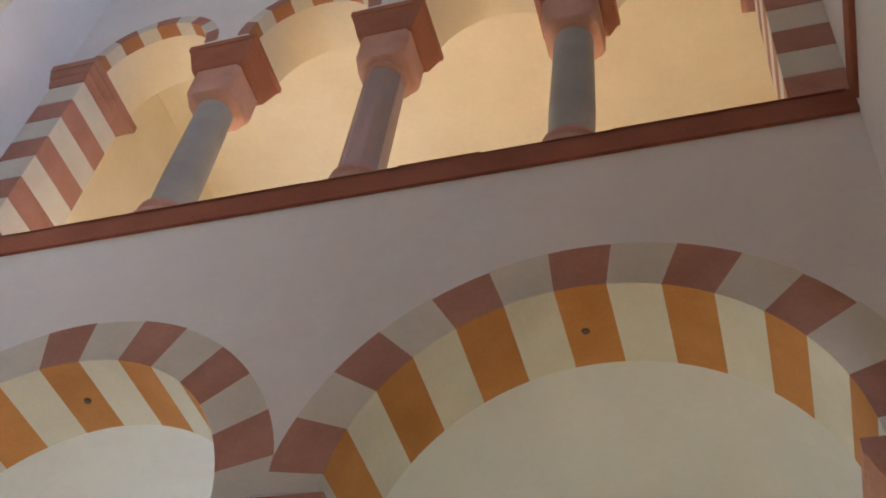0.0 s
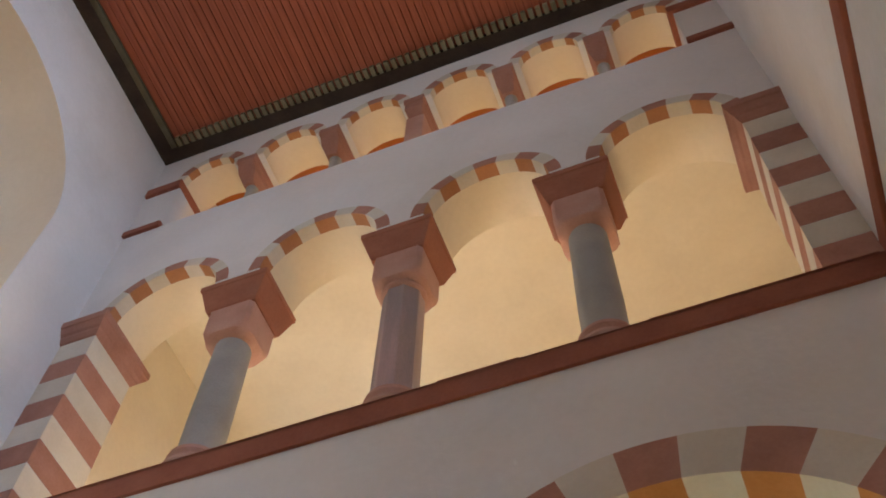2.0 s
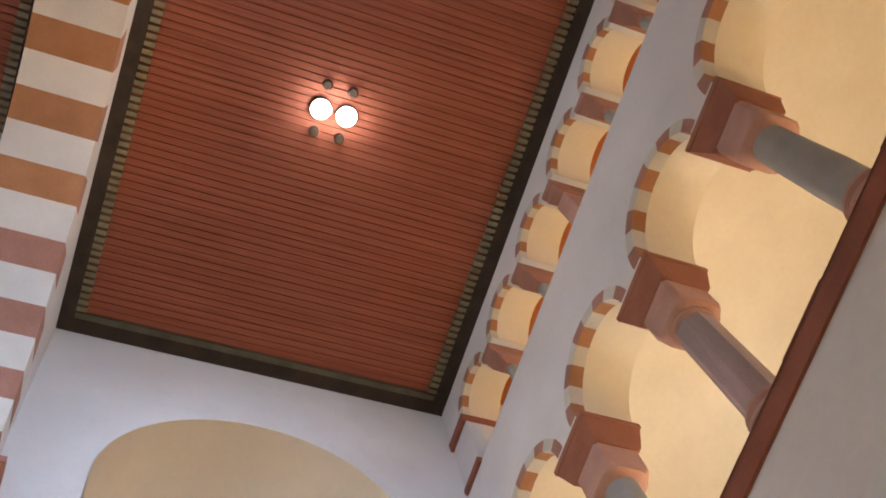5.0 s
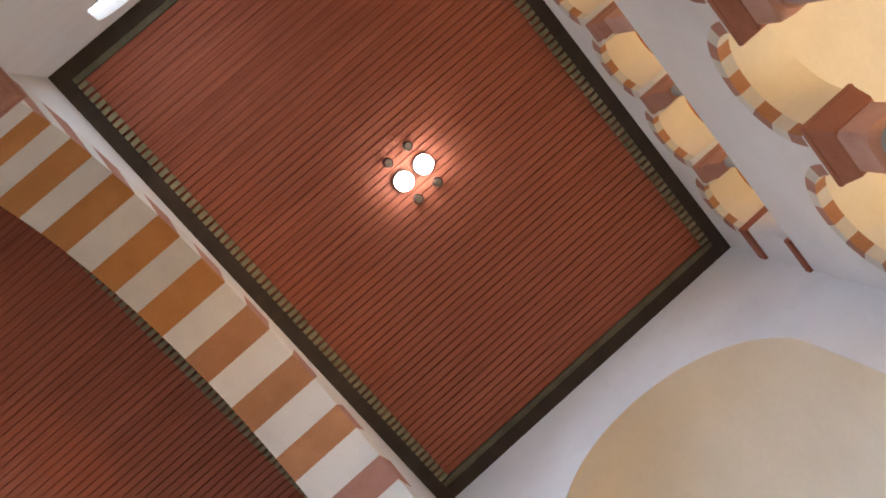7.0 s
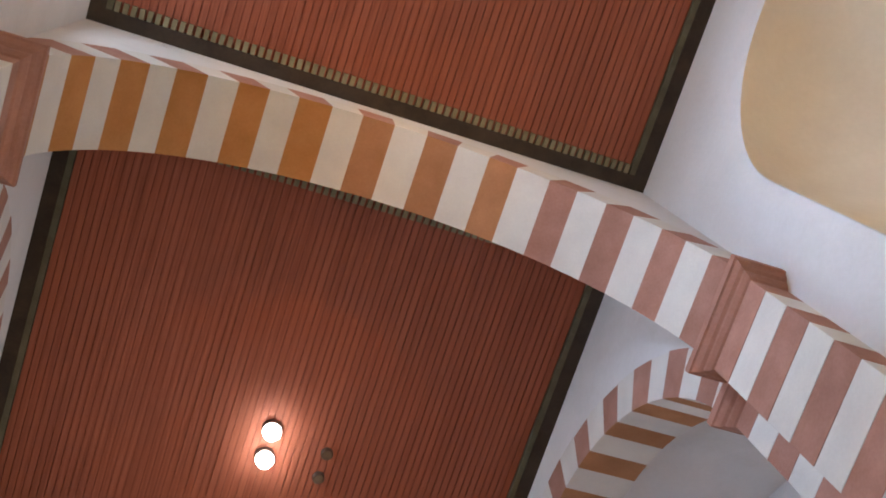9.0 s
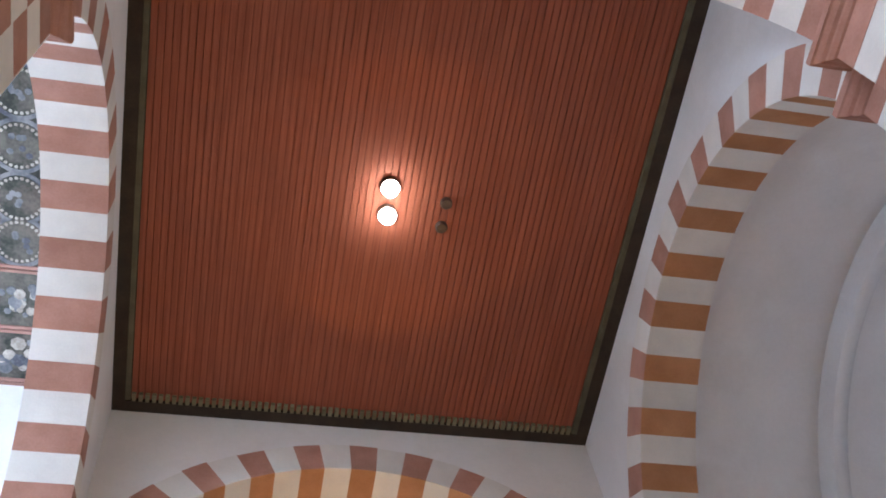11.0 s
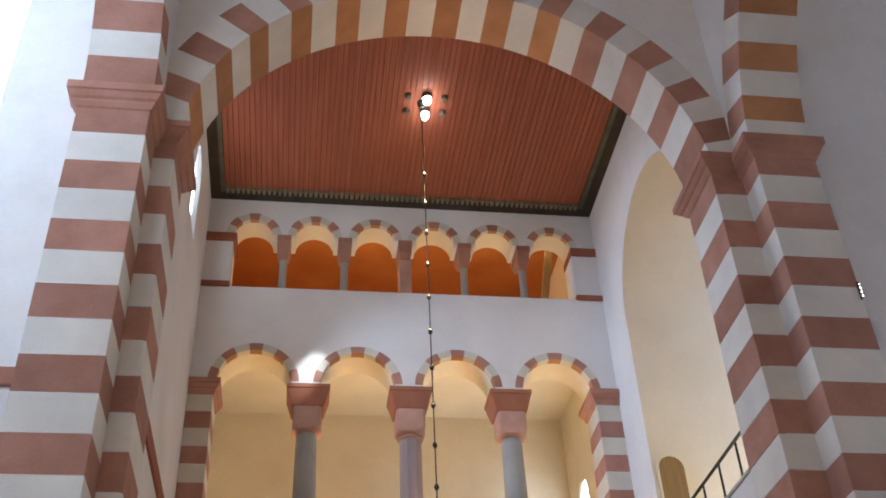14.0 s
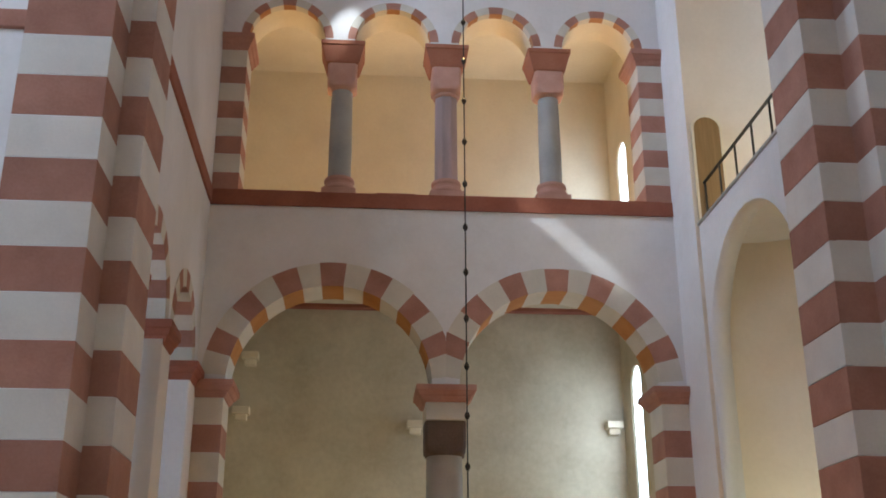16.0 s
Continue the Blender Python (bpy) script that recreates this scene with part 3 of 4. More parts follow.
def gallery_front(tag_, yf, side):
    place = facing("y", yf, side)
    # centres, spring, inner and outer radius of the two low arches
    LOWC, LZ, LP = ([XM - 1.95, XM + 1.95], 5.36, XM) if side > 0 else ([-2.17, 1.75], 5.43, -0.17)
    LI, LO = ((1.72, 1.72), (2.14, 2.14)) if side > 0 else ((1.64, 1.57), (2.04, 1.97))
    LJ = (LOWC[0] - LI[0], LOWC[1] + LI[1])
    mid = [(JM[0], Z_SILL)]
    for c in MIDC:
        mid += arc(c, Z_MID + 0.03, 0.71, n=20)
    mid += [(JM[1], Z_SILL)]
    mid.insert(1, (JM[0], Z_MID + 0.03))
    mid.insert(-1, (JM[1], Z_MID + 0.03))
    up = [(XL + 0.55, Z_UP0), (XL + 0.55, Z_UP)]
    for c in UPC:
        up += arc(c, Z_UP, 0.41, n=14)
    up += [(XR - 0.55, Z_UP), (XR - 0.55, Z_UP0)]
    low = [(LJ[0] - 0.02, -0.1), (LJ[0] - 0.02, LZ)]
    for c, r in zip(LOWC, LI):
        low += arc(c, LZ, r, n=32)
    low += [(LJ[1] + 0.02, LZ), (LJ[1] + 0.02, -0.1)]
    w = panel(f"wall_{tag_}_gallery", rect(XL - 0.9, -0.3, XR + 0.5, 13.9), [mid, low], DEPTH, place, PLASTER)
    tagged(w, "white plastered gallery wall pierced by two arcades", "wall", kind="structure")
    w = panel(f"wall_{tag_}_loft", rect(XL - 0.9, 13.9, XR + 0.5, H + 0.6), [up], LOFT, place, PLASTER)
    tagged(w, "white plastered wall pierced by six small loft arches", "wall", kind="structure")

    def span(d0, d1):
        return sorted((yf + side * d0, yf + side * d1))

    def lining(c, z, r, d, mat, parent, deep_=DEPTH):
        bm = bmesh.new()
        n, deep = 24, [yf + side * q for q in (d, deep_ + 0.002)]
        v = [[bm.verts.new((u, y, w)) for u, w in arc(c, z, q, n=n)] for q, y in ((r, deep[0]), (r, deep[1]), (r + 0.015, deep[1]), (r + 0.015, deep[0]))]
        for i in range(4):
            for k in range(n):
                bm.faces.new((v[i][k], v[i][k + 1], v[(i + 1) % 4][k + 1], v[(i + 1) % 4][k]))
        part("soffit", bm, mat, parent, "cream plastered arch soffit", smooth=True)

    # lower arcade
    e = empty(f"arcade_low_{tag_}", "pair of round arches of red and pale stones, undersides tinted as warm-lit", "arcade", "structure")
    turns = ((90.0, 11.6), (90.0, 11.6)) if side > 0 else ((89.5, 12.5), (84.3, 12.8))
    for i, c in enumerate(LOWC):
        lim = (XL + 0.005, LP) if i == 0 else (LP, XR - 0.005)
        voussoirs(e, place, c, LZ, LI[i], LO[i], DEPTH, turns[i][1], turns[i][0], 4.0, 176.0, 0.02, lim, warm_mat=WARMLIT)
    y0, y1 = span(-0.004, DEPTH + 0.004)
    for x0, x1, sd in ((XL, LJ[0], (0, 1, 1, 1)), (LJ[1], XR, (1, 0, 1, 1))):
        courses(e, [(x0, x1, y0, y1)], 0.0, LZ - 0.24, 0.46, LZ - 0.24, False)
        impost("impost", e, x0, x1, y0, y1, LZ - 0.26, LZ + 0.02, 0.16, sides=sd)
    # lower middle column
    col = empty("arcade_column", "grey stone column with dark cushion capital and red abacus", "column", at=(LP, yf + side * DEPTH / 2, LZ - 5.36))
    col["group"] = "lower arcade columns"
    part("plinth", boxes(((-0.45, -0.42, -0.14), (0.45, 0.42, 0.3)), bevel=0.02), PINK, col)
    part("shaft", lathe([(0.36, 0.3), (0.40, 0.36), (0.34, 0.45), (0.335, 0.6), (0.30, 4.22)], 32), GREY, col, smooth=True)
    cushion(col, 0.34, 0.33, 4.22, 4.78, DARKSTONE)
    part("block", boxes(((-0.34, -0.4, 4.78), (0.34, 0.4, 5.08)), bevel=0.02), PALE, col)
    impost("abacus", col, -0.36, 0.36, -0.41, 0.41, 5.08, 5.35, 0.14)

    # sill band of the gallery
    s0, s1 = span(-0.035, 0.35)
    bm = boxes(((XL, s0, 8.53), (XR, s1, Z_SILL)))
    tagged(part(f"sill_{tag_}", bm, SILL), "dark red stone sill along the gallery front", "sill", kind="structure")
    bm = bmesh.new()
    rnd = random.Random(3)
    x = XL + 0.05
    while x < XR - 0.9:
        ln = rnd.uniform(0.7, 1.3)
        q0, q1 = span(-0.035, 0.3)
        box(bm, (x, q0 - 0.001, Z_SILL - 0.02), (min(x + ln, XR), q1, Z_SILL + rnd.uniform(0.006, 0.028)))
        x += ln
    tagged(part(f"sill_cap_{tag_}", bm, SILL), "uneven red stone capping on the gallery sill", "sill", kind="structure")

    # middle arcade
    e = empty(f"arcade_middle_{tag_}", "four round gallery arches edged with small red and pale stones", "arcade", "structure")
    for c in MIDC:
        voussoirs(e, place, c, Z_MID + 0.03, 0.71, 0.855, 0.16, 19.6, 90.0, 2, 178, 0.008, warm_mat=HALFWARM)
        lining(c, Z_MID + 0.03, 0.705, 0.161, CREAM, e)
    for x0, x1, sd in ((XL, JM[0] + p, (0, 1, 0, 1)), (JM[1] - p, XR, (1, 0, 0, 1))):
        courses(e, [(x0, x1, y0, y1)], Z_SILL, 11.64, 0.355, Z_SILL + 8 * 0.355, False, "jamb_stone")
        impost("impost", e, x0, x1, y0, y1, 11.63, Z_MID + 0.03, 0.12, sides=(sd[0], sd[1], 1, 1))
    # loft arcade
    e = empty(f"arcade_loft_{tag_}", "six small round loft arches with red and pale stones", "arcade", "structure")
    for c in UPC:
        voussoirs(e, place, c, Z_UP, 0.41, 0.57, 0.1, 25.7, 90.0, 2, 178, 0.008, warm_mat=HALFWARM)
        lining(c, Z_UP, 0.405, 0.101, NICHE, e, LOFT)
    for x0, x1 in ((XL, XL + 0.56), (XR - 0.56, XR)):
        a0, a1 = span(-0.05, LOFT + 0.02)
        part("impost_band", boxes(((x0, a0, Z_UP - 0.2), (x1 + (0.06 if x0 < 0 else 0), a1, Z_UP)), bevel=0.01), SILL, e)
        part("sill_stub", boxes(((x0, a0, Z_UP0 - 0.02), (x1, a1, Z_UP0 + 0.1)), bevel=0.01), SILL, e)
    for k in range(1, 6):
        x = XM + 1.27 * (k - 3)
        wide = k == 3
        c = empty("loft_column", "square red stone loft pier" if wide else "slender grey loft colonnette with red stone console", "column", at=(x, yf + side * LOFT / 2, Z_UP0))
        c["group"] = "loft columns"
        hz = Z_UP - Z_UP0
        if wide:
            part("shaft", boxes(((-0.125, -0.24, 0), (0.125, 0.24, hz - 0.45)), bevel=0.01), PINK, c)
        else:
            part("base", boxes(((-0.11, -0.11, 0), (0.11, 0.11, 0.07)), bevel=0.01), PINK, c)
            part("shaft", lathe([(0.10, 0.07), (0.105, 0.1), (0.08, 0.14), (0.075, hz - 0.5), (0.09, hz - 0.45)], 20), GREY, c, smooth=True)
        bm = bmesh.new()
        w0, w1, d0, d1 = 0.08, 0.125, (0.22 if wide else 0.13), LOFT / 2 + 0.02
        rings = [[bm.verts.new(q) for q in ((-a, -b, z), (a, -b, z), (a, b, z), (-a, b, z))] for a, b, z in ((w0, d0, hz - 0.45), (0.13, d0 + 0.1, hz - 0.3), (w1, d1, hz - 0.15), (w1 + 0.02, d1 + 0.02, hz - 0.13), (w1 + 0.02, d1 + 0.02, hz))]
        for a, b in zip(rings, rings[1:]):
            for i in range(4):
                bm.faces.new((a[i], a[(i + 1) % 4], b[(i + 1) % 4], b[i]))
        bm.faces.new(rings[0])
        bm.faces.new(rings[-1])
        part("console", bm, RED, c)

    # rooms behind
    b0 = yf + side * DEPTH
    b1 = yf + side * 4.4
    lo_, hi_ = sorted((b0, b1))
    t0, t1 = sorted((b1, b1 + side * 0.4))
    for nm, z0, z1, mat, lab in (("gallery", 8.5, 13.7, CREAM, "warm cream plastered gallery room"), ("loft", 14.0, 16.9, ORANGEWOOD, "orange timber lined loft room"), ("undercroft", 0.0, 8.14, OLDPLASTER if side > 0 else PLASTER, "white plastered room under the gallery")):
        holes = []
        if nm != "loft":
            wy_ = yf + side * 3.3
            holes = [arched(wy_ - 0.4, wy_ + 0.4, 8.95 if nm == "gallery" else 2.9, 11.2 if nm == "gallery" else 6.2)]
        r = tagged(part(f"wall_{nm}_{tag_}_back", boxes(((XL - 0.4, t0, z0), (XR + 0.5, t1, z1))), mat), lab + " back wall", "wall", kind="structure")
        tagged(part(f"wall_{nm}_{tag_}_nave", boxes(((XL - 0.4, lo_, z0), (XL, hi_, z1))), mat), lab + " side wall", "wall", kind="structure")
        q = panel(f"wall_{nm}_{tag_}_choir", rect(lo_, z0, hi_, z1), holes, 0.5, facing("x", XR - 0.2 if nm == "loft" else XR, 1), NICHE if nm == "loft" else mat)
        tagged(q, lab + " side wall with a window" if holes else lab + " side wall", "wall", kind="structure")
        if holes:
            wn = empty(f"window_{nm}_{tag_}", "narrow bright round-arched window", "window", "structure")
            panel("pane", [(u, v) for u, v in arched(wy_ - 0.395, wy_ + 0.395, holes[0][0][1] + 0.005, holes[0][1][1])], [], 0.02, facing("x", XR + 0.05, 1), SKYPANE, wn).visible_shadow = False
    l0, l1 = sorted((b0, b1 + side * 0.4))
    bm = bmesh.new()
    ends = [[bm.verts.new((x + dx, yf + side * (1.5 + dy), z)) for dx, dy in ((-0.08, -0.09), (0.08, -0.09), (0.08, 0.09), (-0.08, 0.09))] for x, z in ((XR - 1.02, 14.02), (XR - 0.55, 16.88))]
    for i in range(4):
        bm.faces.new((ends[0][i], ends[0][(i + 1) % 4], ends[1][(i + 1) % 4], ends[1][i]))
    bm.faces.new(ends[0])
    bm.faces.new(ends[1])
    tagged(part("roof_strut", bm, DOORWOOD), "slanting brown timber strut in the loft", "timber strut", "roof struts")
    for x, z in ((XL + 0.42, 6.87), (XL + 0.3, 5.72), (XM - 0.28, 5.48), (XR - 0.25, 5.52)):
        c0, c1 = sorted((b1 - side * 0.28, b1 + side * 0.02))
        bm = boxes(((x - 0.17, c0, z - 0.04), (x + 0.17, c1, z + 0.1)), bevel=0.01)
        k0, k1 = sorted((b1 - side * 0.16, b1 + side * 0.02))
        box(bm, (x - 0.12, k0, z - 0.16), (x + 0.12, k1, z - 0.03), 0.02)
        ob = part("corbel", bm, CREAM)
        tagged(ob, "small cream stone corbel on the white back wall", "corbel", "wall corbels")
    if side > 0:
        w0, w1 = sorted((b1 - side * 0.22, b1 - side * 0.02))
        bm = boxes(((XL, w0, 7.97), (XR, w1, 8.054)), bevel=0.01)
        tagged(part(f"undercroft_beam_{tag_}", bm, SILL), "dark red-brown timber beam under the gallery floor", "beam", kind="structure")
        bm = boxes(((XL, lo_, 8.05), (XR, hi_, 8.138)))
        tagged(part(f"undercroft_boards_{tag_}", bm, OLDPLASTER), "grey yellow plastered underside of the gallery floor", "ceiling boards", kind="structure")
    else:
        for c in LOWC:
            bm = bmesh.new()
            v = [[bm.verts.new((u, y, w)) for u, w in arc(c, 5.7, 1.93, n=32)] for y in (lo_ - 0.05, hi_)]
            for k in range(32):
                bm.faces.new((v[0][k], v[0][k + 1], v[1][k + 1], v[1][k]))
            tagged(part("undercroft_vault", bm, PLASTER, smooth=True), "pale plastered barrel vault under the gallery", "vault", kind="structure")
    tagged(part(f"gallery_ceiling_{tag_}", boxes(((XL - 0.4, l0, 13.7), (XR + 0.5, l1, 14.0))), CREAM), "cream plastered gallery ceiling", "ceiling", kind="structure")
    tagged(part(f"gallery_floor_{tag_}", boxes(((XL - 0.4, l0, 8.14), (XR + 0.5, l1, 8.5))), CREAM), "plastered floor slab under the gallery", "floor", kind="structure")
    tagged(part(f"loft_ceiling_{tag_}", boxes(((XL - 0.4, l0, 16.9), (XR + 0.5, l1, 17.1))), ORANGEWOOD), "orange boarded loft ceiling", "ceiling", kind="structure")


def gallery_column(x, y, kind):
    label = {"round": "smooth grey stone gallery column with pink cushion capital", "octagon": "eight-sided pinkish stone gallery column with pink cushion capital"}[kind]
    e = empty("gallery_column", label, "column", at=(x, y, Z_SILL))
    e["group"] = "gallery columns"
    hz = Z_MID - Z_SILL
    part("plinth", boxes(((-0.31, -0.31, 0), (0.31, 0.31, 0.16)), bevel=0.015), PINK, e)
    part("base", lathe([(0.30, 0.16), (0.315, 0.20), (0.30, 0.25), (0.255, 0.28), (0.25, 0.33), (0.275, 0.37), (0.265, 0.42), (0.225, 0.44)], 32), PINK, e, smooth=True)
    if kind == "octagon":
        part("shaft", lathe([(0.225, 0.44), (0.222, 0.6), (0.215, 2.2)], 8, turn=math.pi / 8), PINKGREY, e)
        part("collar", lathe([(0.215, 2.13), (0.24, 2.15), (0.24, 2.19), (0.215, 2.21)], 24), PINK, e, smooth=True)
    else:
        part("shaft", lathe([(0.222, 0.44), (0.205, 0.5), (0.21, 1.0), (0.195, 2.2)], 32), GREY, e, smooth=True)
    cushion(e, 0.275, 0.2, 2.2, 2.72, PINK)
    bm = bmesh.new()
    rings = [[bm.verts.new(q) for q in ((-a, -b, z), (a, -b, z), (a, b, z), (-a, b, z))] for a, b, z in ((0.29, 0.27, 2.70), (0.31, 0.29, 2.73), (0.395, 0.36, hz - 0.06), (0.41, 0.375, hz - 0.05), (0.41, 0.375, hz + 0.03))]
    for a, b in zip(rings, rings[1:]):
        for i in range(4):
            bm.faces.new((a[i], a[(i + 1) % 4], b[(i + 1) % 4], b[i]))
    bm.faces.new(rings[0])
    bm.faces.new(rings[-1])
    part("abacus", bm, ABACUS, e, "flared red stone abacus")


for tag_, yf, side in (("south", YA, -1), ("north", YB, 1)):
    gallery_front(tag_, yf, side)
    for x, kind in ((-1.975, "round"), (-0.02, "octagon"), (1.935, "round")):
        gallery_column(x, yf + side * DEPTH / 2, kind)

# ---------------------------------------------------------------- hanging chain in the north arm
e = empty("hanging_chain", "long dark chain with round knots hanging from the ceiling", "chain", at=(-0.04, 8.16, H))
part("ceiling_rose", lathe([(0.03, -0.06), (0.07, -0.03), (0.08, 0.0), (0.08, 0.06)], 16), IRON, e)
part("rod", lathe([(0.010, -14.5), (0.010, 0.02)], 8), IRON, e)
for k in range(18):
    z = -1.82 - k * 0.69
    part("knot", lathe([(0.010, z - 0.06), (0.028, z - 0.035), (0.04, z), (0.028, z + 0.035), (0.010, z + 0.06)], 12), IRON, e, smooth=True)

# ---------------------------------------------------------------- nave
NX = XL - T
for tag_, y, s in (("south", CA + 0.25, -1), ("north", CB - 0.45, 1)):
    wins = [arched(q - 0.65, q + 0.65, 11.4, 14.9) for q in (-6.8, -10.4, -14.0)]
    w = panel(f"wall_nave_{tag_}", rect(-17.5, -0.3, NX, H + 0.6), wins, 0.8, facing("y", y, s), PLASTER)
    tagged(w, "white plastered nave wall with high round-arched windows", "wall", kind="structure")
    for q in (-6.8, -10.4, -14.0):
        wn = empty(f"window_nave_{tag_}", "bright round-arched clerestory window", "window", "structure")
        panel("pane", arched(q - 0.75, q + 0.75, 11.3, 14.9), [], 0.02, facing("y", y + s * 0.82, s), SKYPANE, wn).visible_shadow = False
for tag_, y, s in (("south", CA + 0.25, 1), ("north", CB - 0.45, -1)):
    y0, y1 = sorted((y - s * 0.02, y + s * 0.06))
    tagged(part(f"string_course_nave_{tag_}", boxes(((-17.4, y0, 7.49), (NX - 0.02, y1, 7.71)), bevel=0.015), RED), "red stone string course along the nave wall", "string course", kind="structure")
tagged(part("wall_nave_end", boxes(((-18, CA - 1, -0.3), (-17.5, CB + 1, H + 0.6))), PLASTER), "white plastered far wall of the nave", "wall", kind="structure")
c = empty("ceiling_nave", "painted wooden nave ceiling with framed panels and roundels", "ceiling", "structure")
NY0, NY1, NZ_ = CA + 0.25, CB - 0.45, H - 0.12
part("deck", boxes(((-17.5, NY0, NZ_), (NX, NY1, NZ_ + 0.3))), PAINTDARK, c)
bm, gl = bmesh.new(), bmesh.new()
rails_y = (-3.6, -2.6, -1.5, 1.87, 2.96, 3.95)
for k in range(11):
    x = -6.15 - 1.12 * k
    box(bm, (x - 0.075, NY0, NZ_ - 0.05), (x - 0.025, NY1, NZ_ + 0.01))
    box(bm, (x + 0.025, NY0, NZ_ - 0.05), (x + 0.075, NY1, NZ_ + 0.01))
    box(gl, (x - 0.02, NY0, NZ_ - 0.03), (x + 0.02, NY1, NZ_ + 0.01))
    for y in rails_y:
        lathe([(0.001, -0.05), (0.05, -0.04), (0.07, 0.0), (0.05, 0.03)], 12, (x, y, NZ_ - 0.05), gl)
for y in rails_y:
    box(bm, (-17.4, y - 0.06, NZ_ - 0.035), (NX, y - 0.015, NZ_ + 0.01))
    box(bm, (-17.4, y + 0.015, NZ_ - 0.035), (NX, y + 0.06, NZ_ + 0.01))
part("rails", bm, FRAMEPINK, c)
part("gilt_bosses", gl, GILT, c)
rnd = random.Random(11)
ring, disc, blue, pale = bmesh.new(), bmesh.new(), bmesh.new(), bmesh.new()
for k in range(4):
    cx = -5.62 - 1.12 * k
    for y in (-1.0, -0.16, 0.68, 1.40):
        lathe([(0.39, -0.012), (0.40, -0.014), (0.43, -0.014), (0.44, -0.01), (0.44, 0.01)], 32, (cx, y, NZ_), ring)
        lathe([(0.001, -0.020), (0.37, -0.018), (0.385, 0.01)], 32, (cx, y, NZ_), disc)
        for q in range(26):
            a = 2 * math.pi * q / 26
            lathe([(0.001, -0.024), (0.028, -0.022), (0.032, -0.01)], 6, (cx + 0.33 * math.cos(a), y + 0.33 * math.sin(a), NZ_), pale)
        for q in range(6):
            lathe([(0.001, -0.024), (0.05, -0.023), (0.06, -0.01)], 7, (cx + rnd.uniform(-0.15, 0.15), y + rnd.uniform(-0.15, 0.15), NZ_), blue)
    for y in (-3.1, -2.05, 2.42, 3.46):
        for q in range(16):
            r = rnd.uniform(0.04, 0.13)
            tgt = blue if q % 3 else pale
            lathe([(0.001, -0.016 - 0.0005 * q), (r * 0.9, -0.015 - 0.0005 * q), (r, 0.0)], 7, (cx + rnd.uniform(-0.28, 0.28), y + rnd.uniform(-0.27, 0.27), NZ_), tgt, rnd.uniform(0, 3))
part("roundel_rims", ring, PAINTBLUE, c)
part("roundel_discs", disc, PAINTDARK, c)
part("painted_shapes_blue", blue, PAINTBLUE, c)
part("painted_shapes_pale", pale, PAINTPALE, c)

# ---------------------------------------------------------------- aisles beside the nave
# closed boxes added so that no sky light comes through the low arches
for side, tag_ in ((-1, "south"), (1, "north")):
    a0, a1 = sorted((side * 5.1, side * 12.0))
    for nm, lo, hi in (("far", (-9.4, a0, 0), (-9.0, a1, 7.2)), ("inner", (-9.0, *sorted((side * 4.9, side * 5.3))[:1], 0), (XL - 0.9, sorted((side * 4.9, side * 5.3))[1], 7.2)), ("outer", (-9.0, sorted((side * 11.6, side * 12.0))[0], 0), (XL - 0.9, sorted((side * 11.6, side * 12.0))[1], 7.2))):
        tagged(part(f"wall_aisle_{tag_}_{nm}", boxes((lo, hi)), OLDPLASTER), "dim plastered aisle wall seen through low arches", "wall", kind="structure")
    tagged(part(f"ceiling_aisle_{tag_}", boxes(((-9.4, a0 - 0.2, 7.2), (XL - 0.9, a1, 7.4))), DARKWOOD), "near-black aisle ceiling that closes the box", "ceiling", kind="structure")

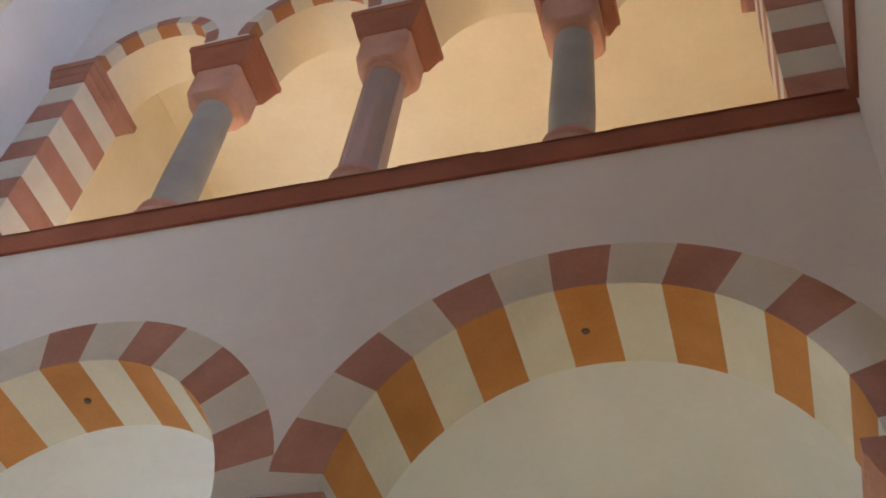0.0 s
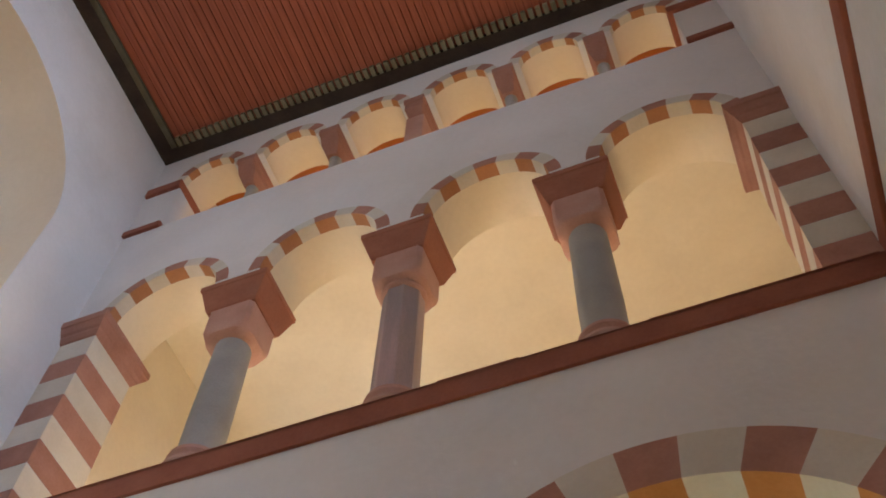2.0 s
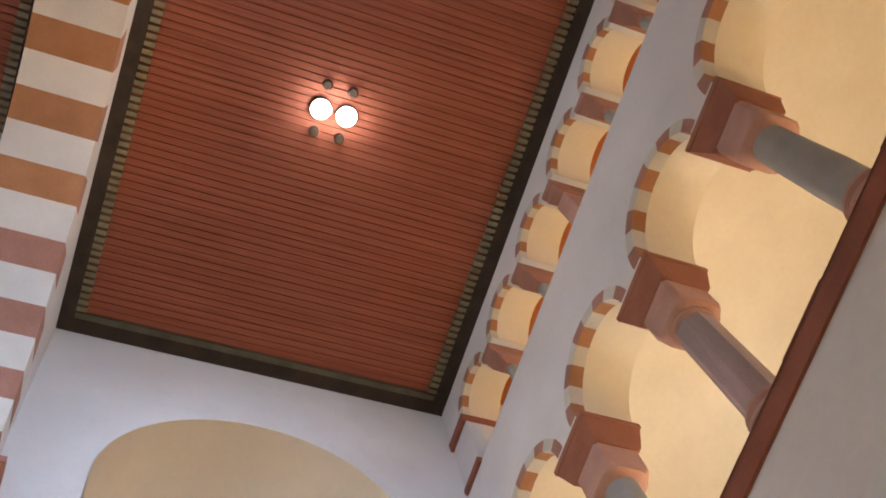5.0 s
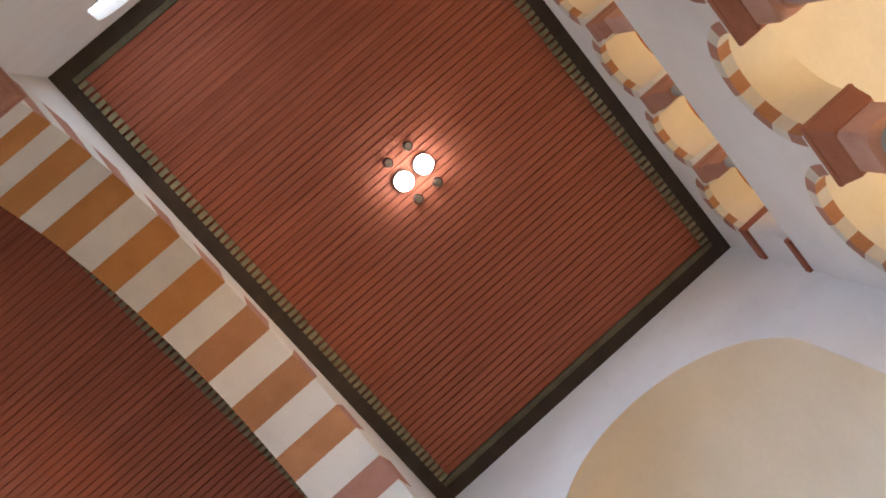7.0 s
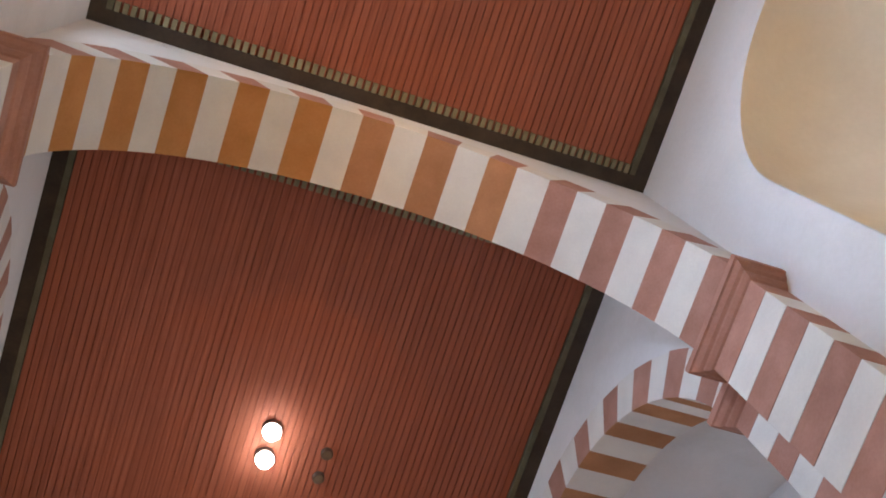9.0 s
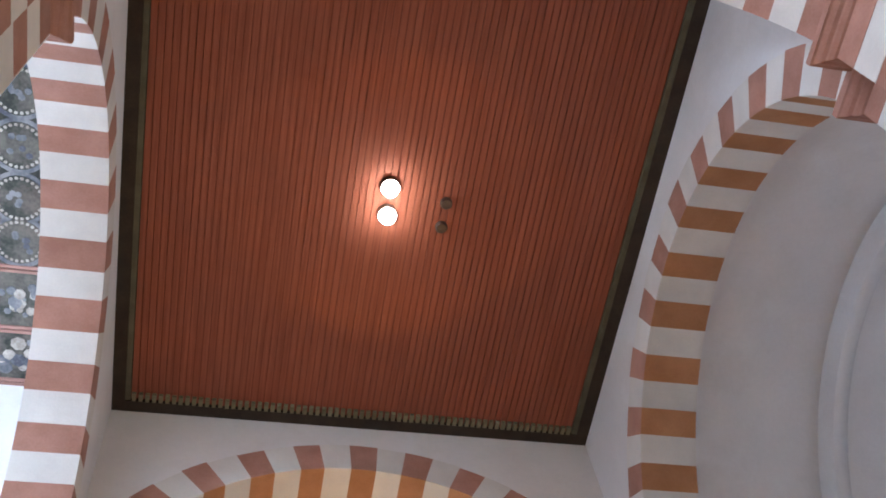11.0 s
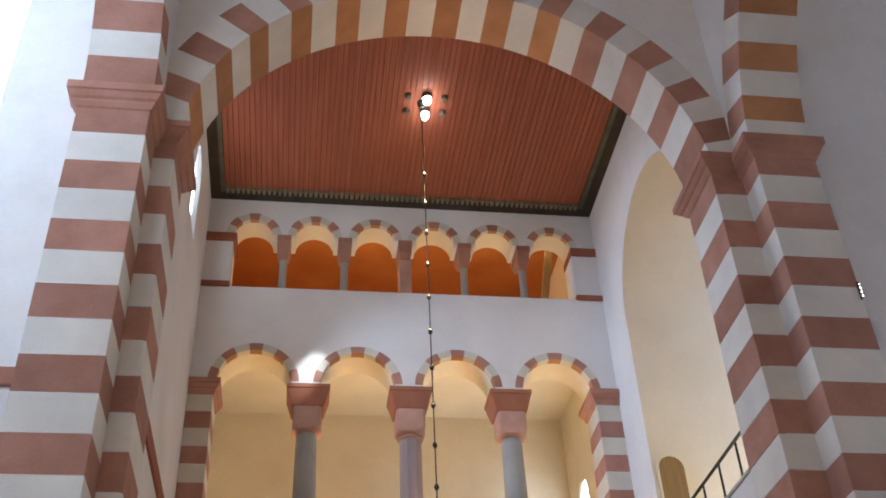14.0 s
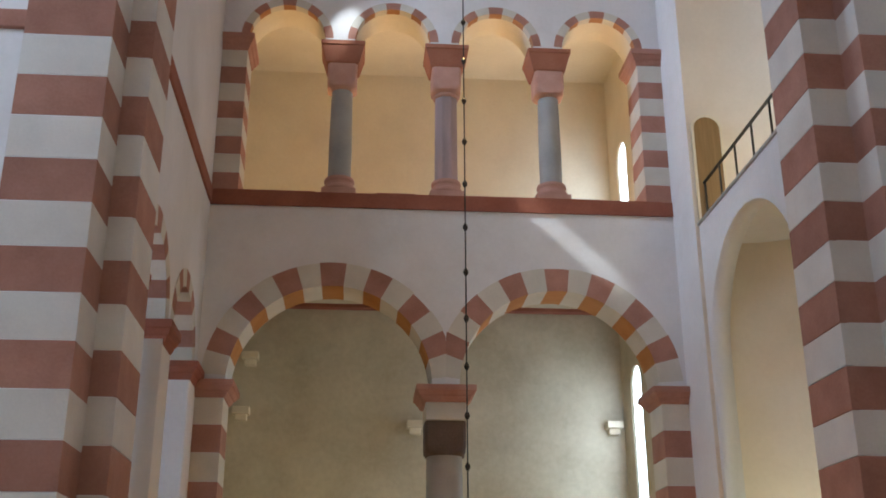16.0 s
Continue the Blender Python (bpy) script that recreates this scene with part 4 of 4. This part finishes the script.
# ---------------------------------------------------------------- choir apse
VR, VZ, X_END = 3.98, 11.45, 7.15   # vault of the choir bay, and the wall that ends it
AR, AZ = 3.55, 11.4                  # apse
bm = bmesh.new()
ring = [(YR - VR, -0.2), *arc(YR, VZ, VR, n=48), (YR + VR, -0.2)]
rows = [[bm.verts.new((x, y, z)) for y, z in ring] for x in (XR + T - 0.02, X_END + 0.02)]
for k in range(len(ring) - 1):
    bm.faces.new((rows[0][k], rows[0][k + 1], rows[1][k + 1], rows[1][k]))
tagged(part("choir_vault", bm, PLASTER, smooth=True), "white plastered barrel vault of the choir bay", "vault", kind="structure")
w = panel("wall_choir_end", rect(YR - VR - 0.6, -0.3, YR + VR + 0.6, H + 0.6), [arched(YR - AR, YR + AR, -0.2, AZ, 48)], 0.25, facing("x", X_END, 1), PLASTER)
tagged(w, "white plastered wall round the apse opening", "wall", kind="structure")
bm = bmesh.new()
n, m = 40, 14
rows = []
for j in range(m + 2):
    if j == 0:
        z, rr = -0.2, AR + 0.02
    else:
        a = radians(90 * (j - 1) / m)
        z, rr = AZ + (AR + 0.02) * math.sin(a), max((AR + 0.02) * math.cos(a), 0.01)
    rows.append([bm.verts.new((X_END + 0.2 + rr * math.sin(math.pi * k / n), YR - rr * math.cos(math.pi * k / n), z)) for k in range(n + 1)])
for a, b in zip(rows, rows[1:]):
    for k in range(n):
        bm.faces.new((a[k], a[k + 1], b[k + 1], b[k]))
tagged(part("apse", bm, PLASTER, smooth=True), "white plastered choir apse with a half dome", "apse", kind="structure")

# small wall lights at the edge of the apse
e = empty("wall_light_strip", "short row of small bright wall lights", "wall light", at=(XR + T - 0.02, 3.92, 9.2))
part("back_plate", boxes(((-0.012, 0.0, -0.13), (0.012, 0.05, 0.13)), bevel=0.004), METAL, e)
for k in range(4):
    part("lens", boxes(((-0.01, -0.012, -0.11 + 0.06 * k), (0.01, 0.0, -0.09 + 0.06 * k)), bevel=0.004), WALLGLOW, e)

# small dark iron plugs in the soffits of the south arches
for x, z in ((-2.10, 5.43 + 1.632), (1.89, 5.43 + 1.552)):
    ob = part("iron_plug", lathe([(0.001, -0.015), (0.022, -0.013), (0.03, 0.0), (0.03, 0.05)], 14, (x, YA - 0.42, z)), DARKSTONE)
    tagged(ob, "small dark iron plug in the arch underside", "iron plug", "iron plugs")
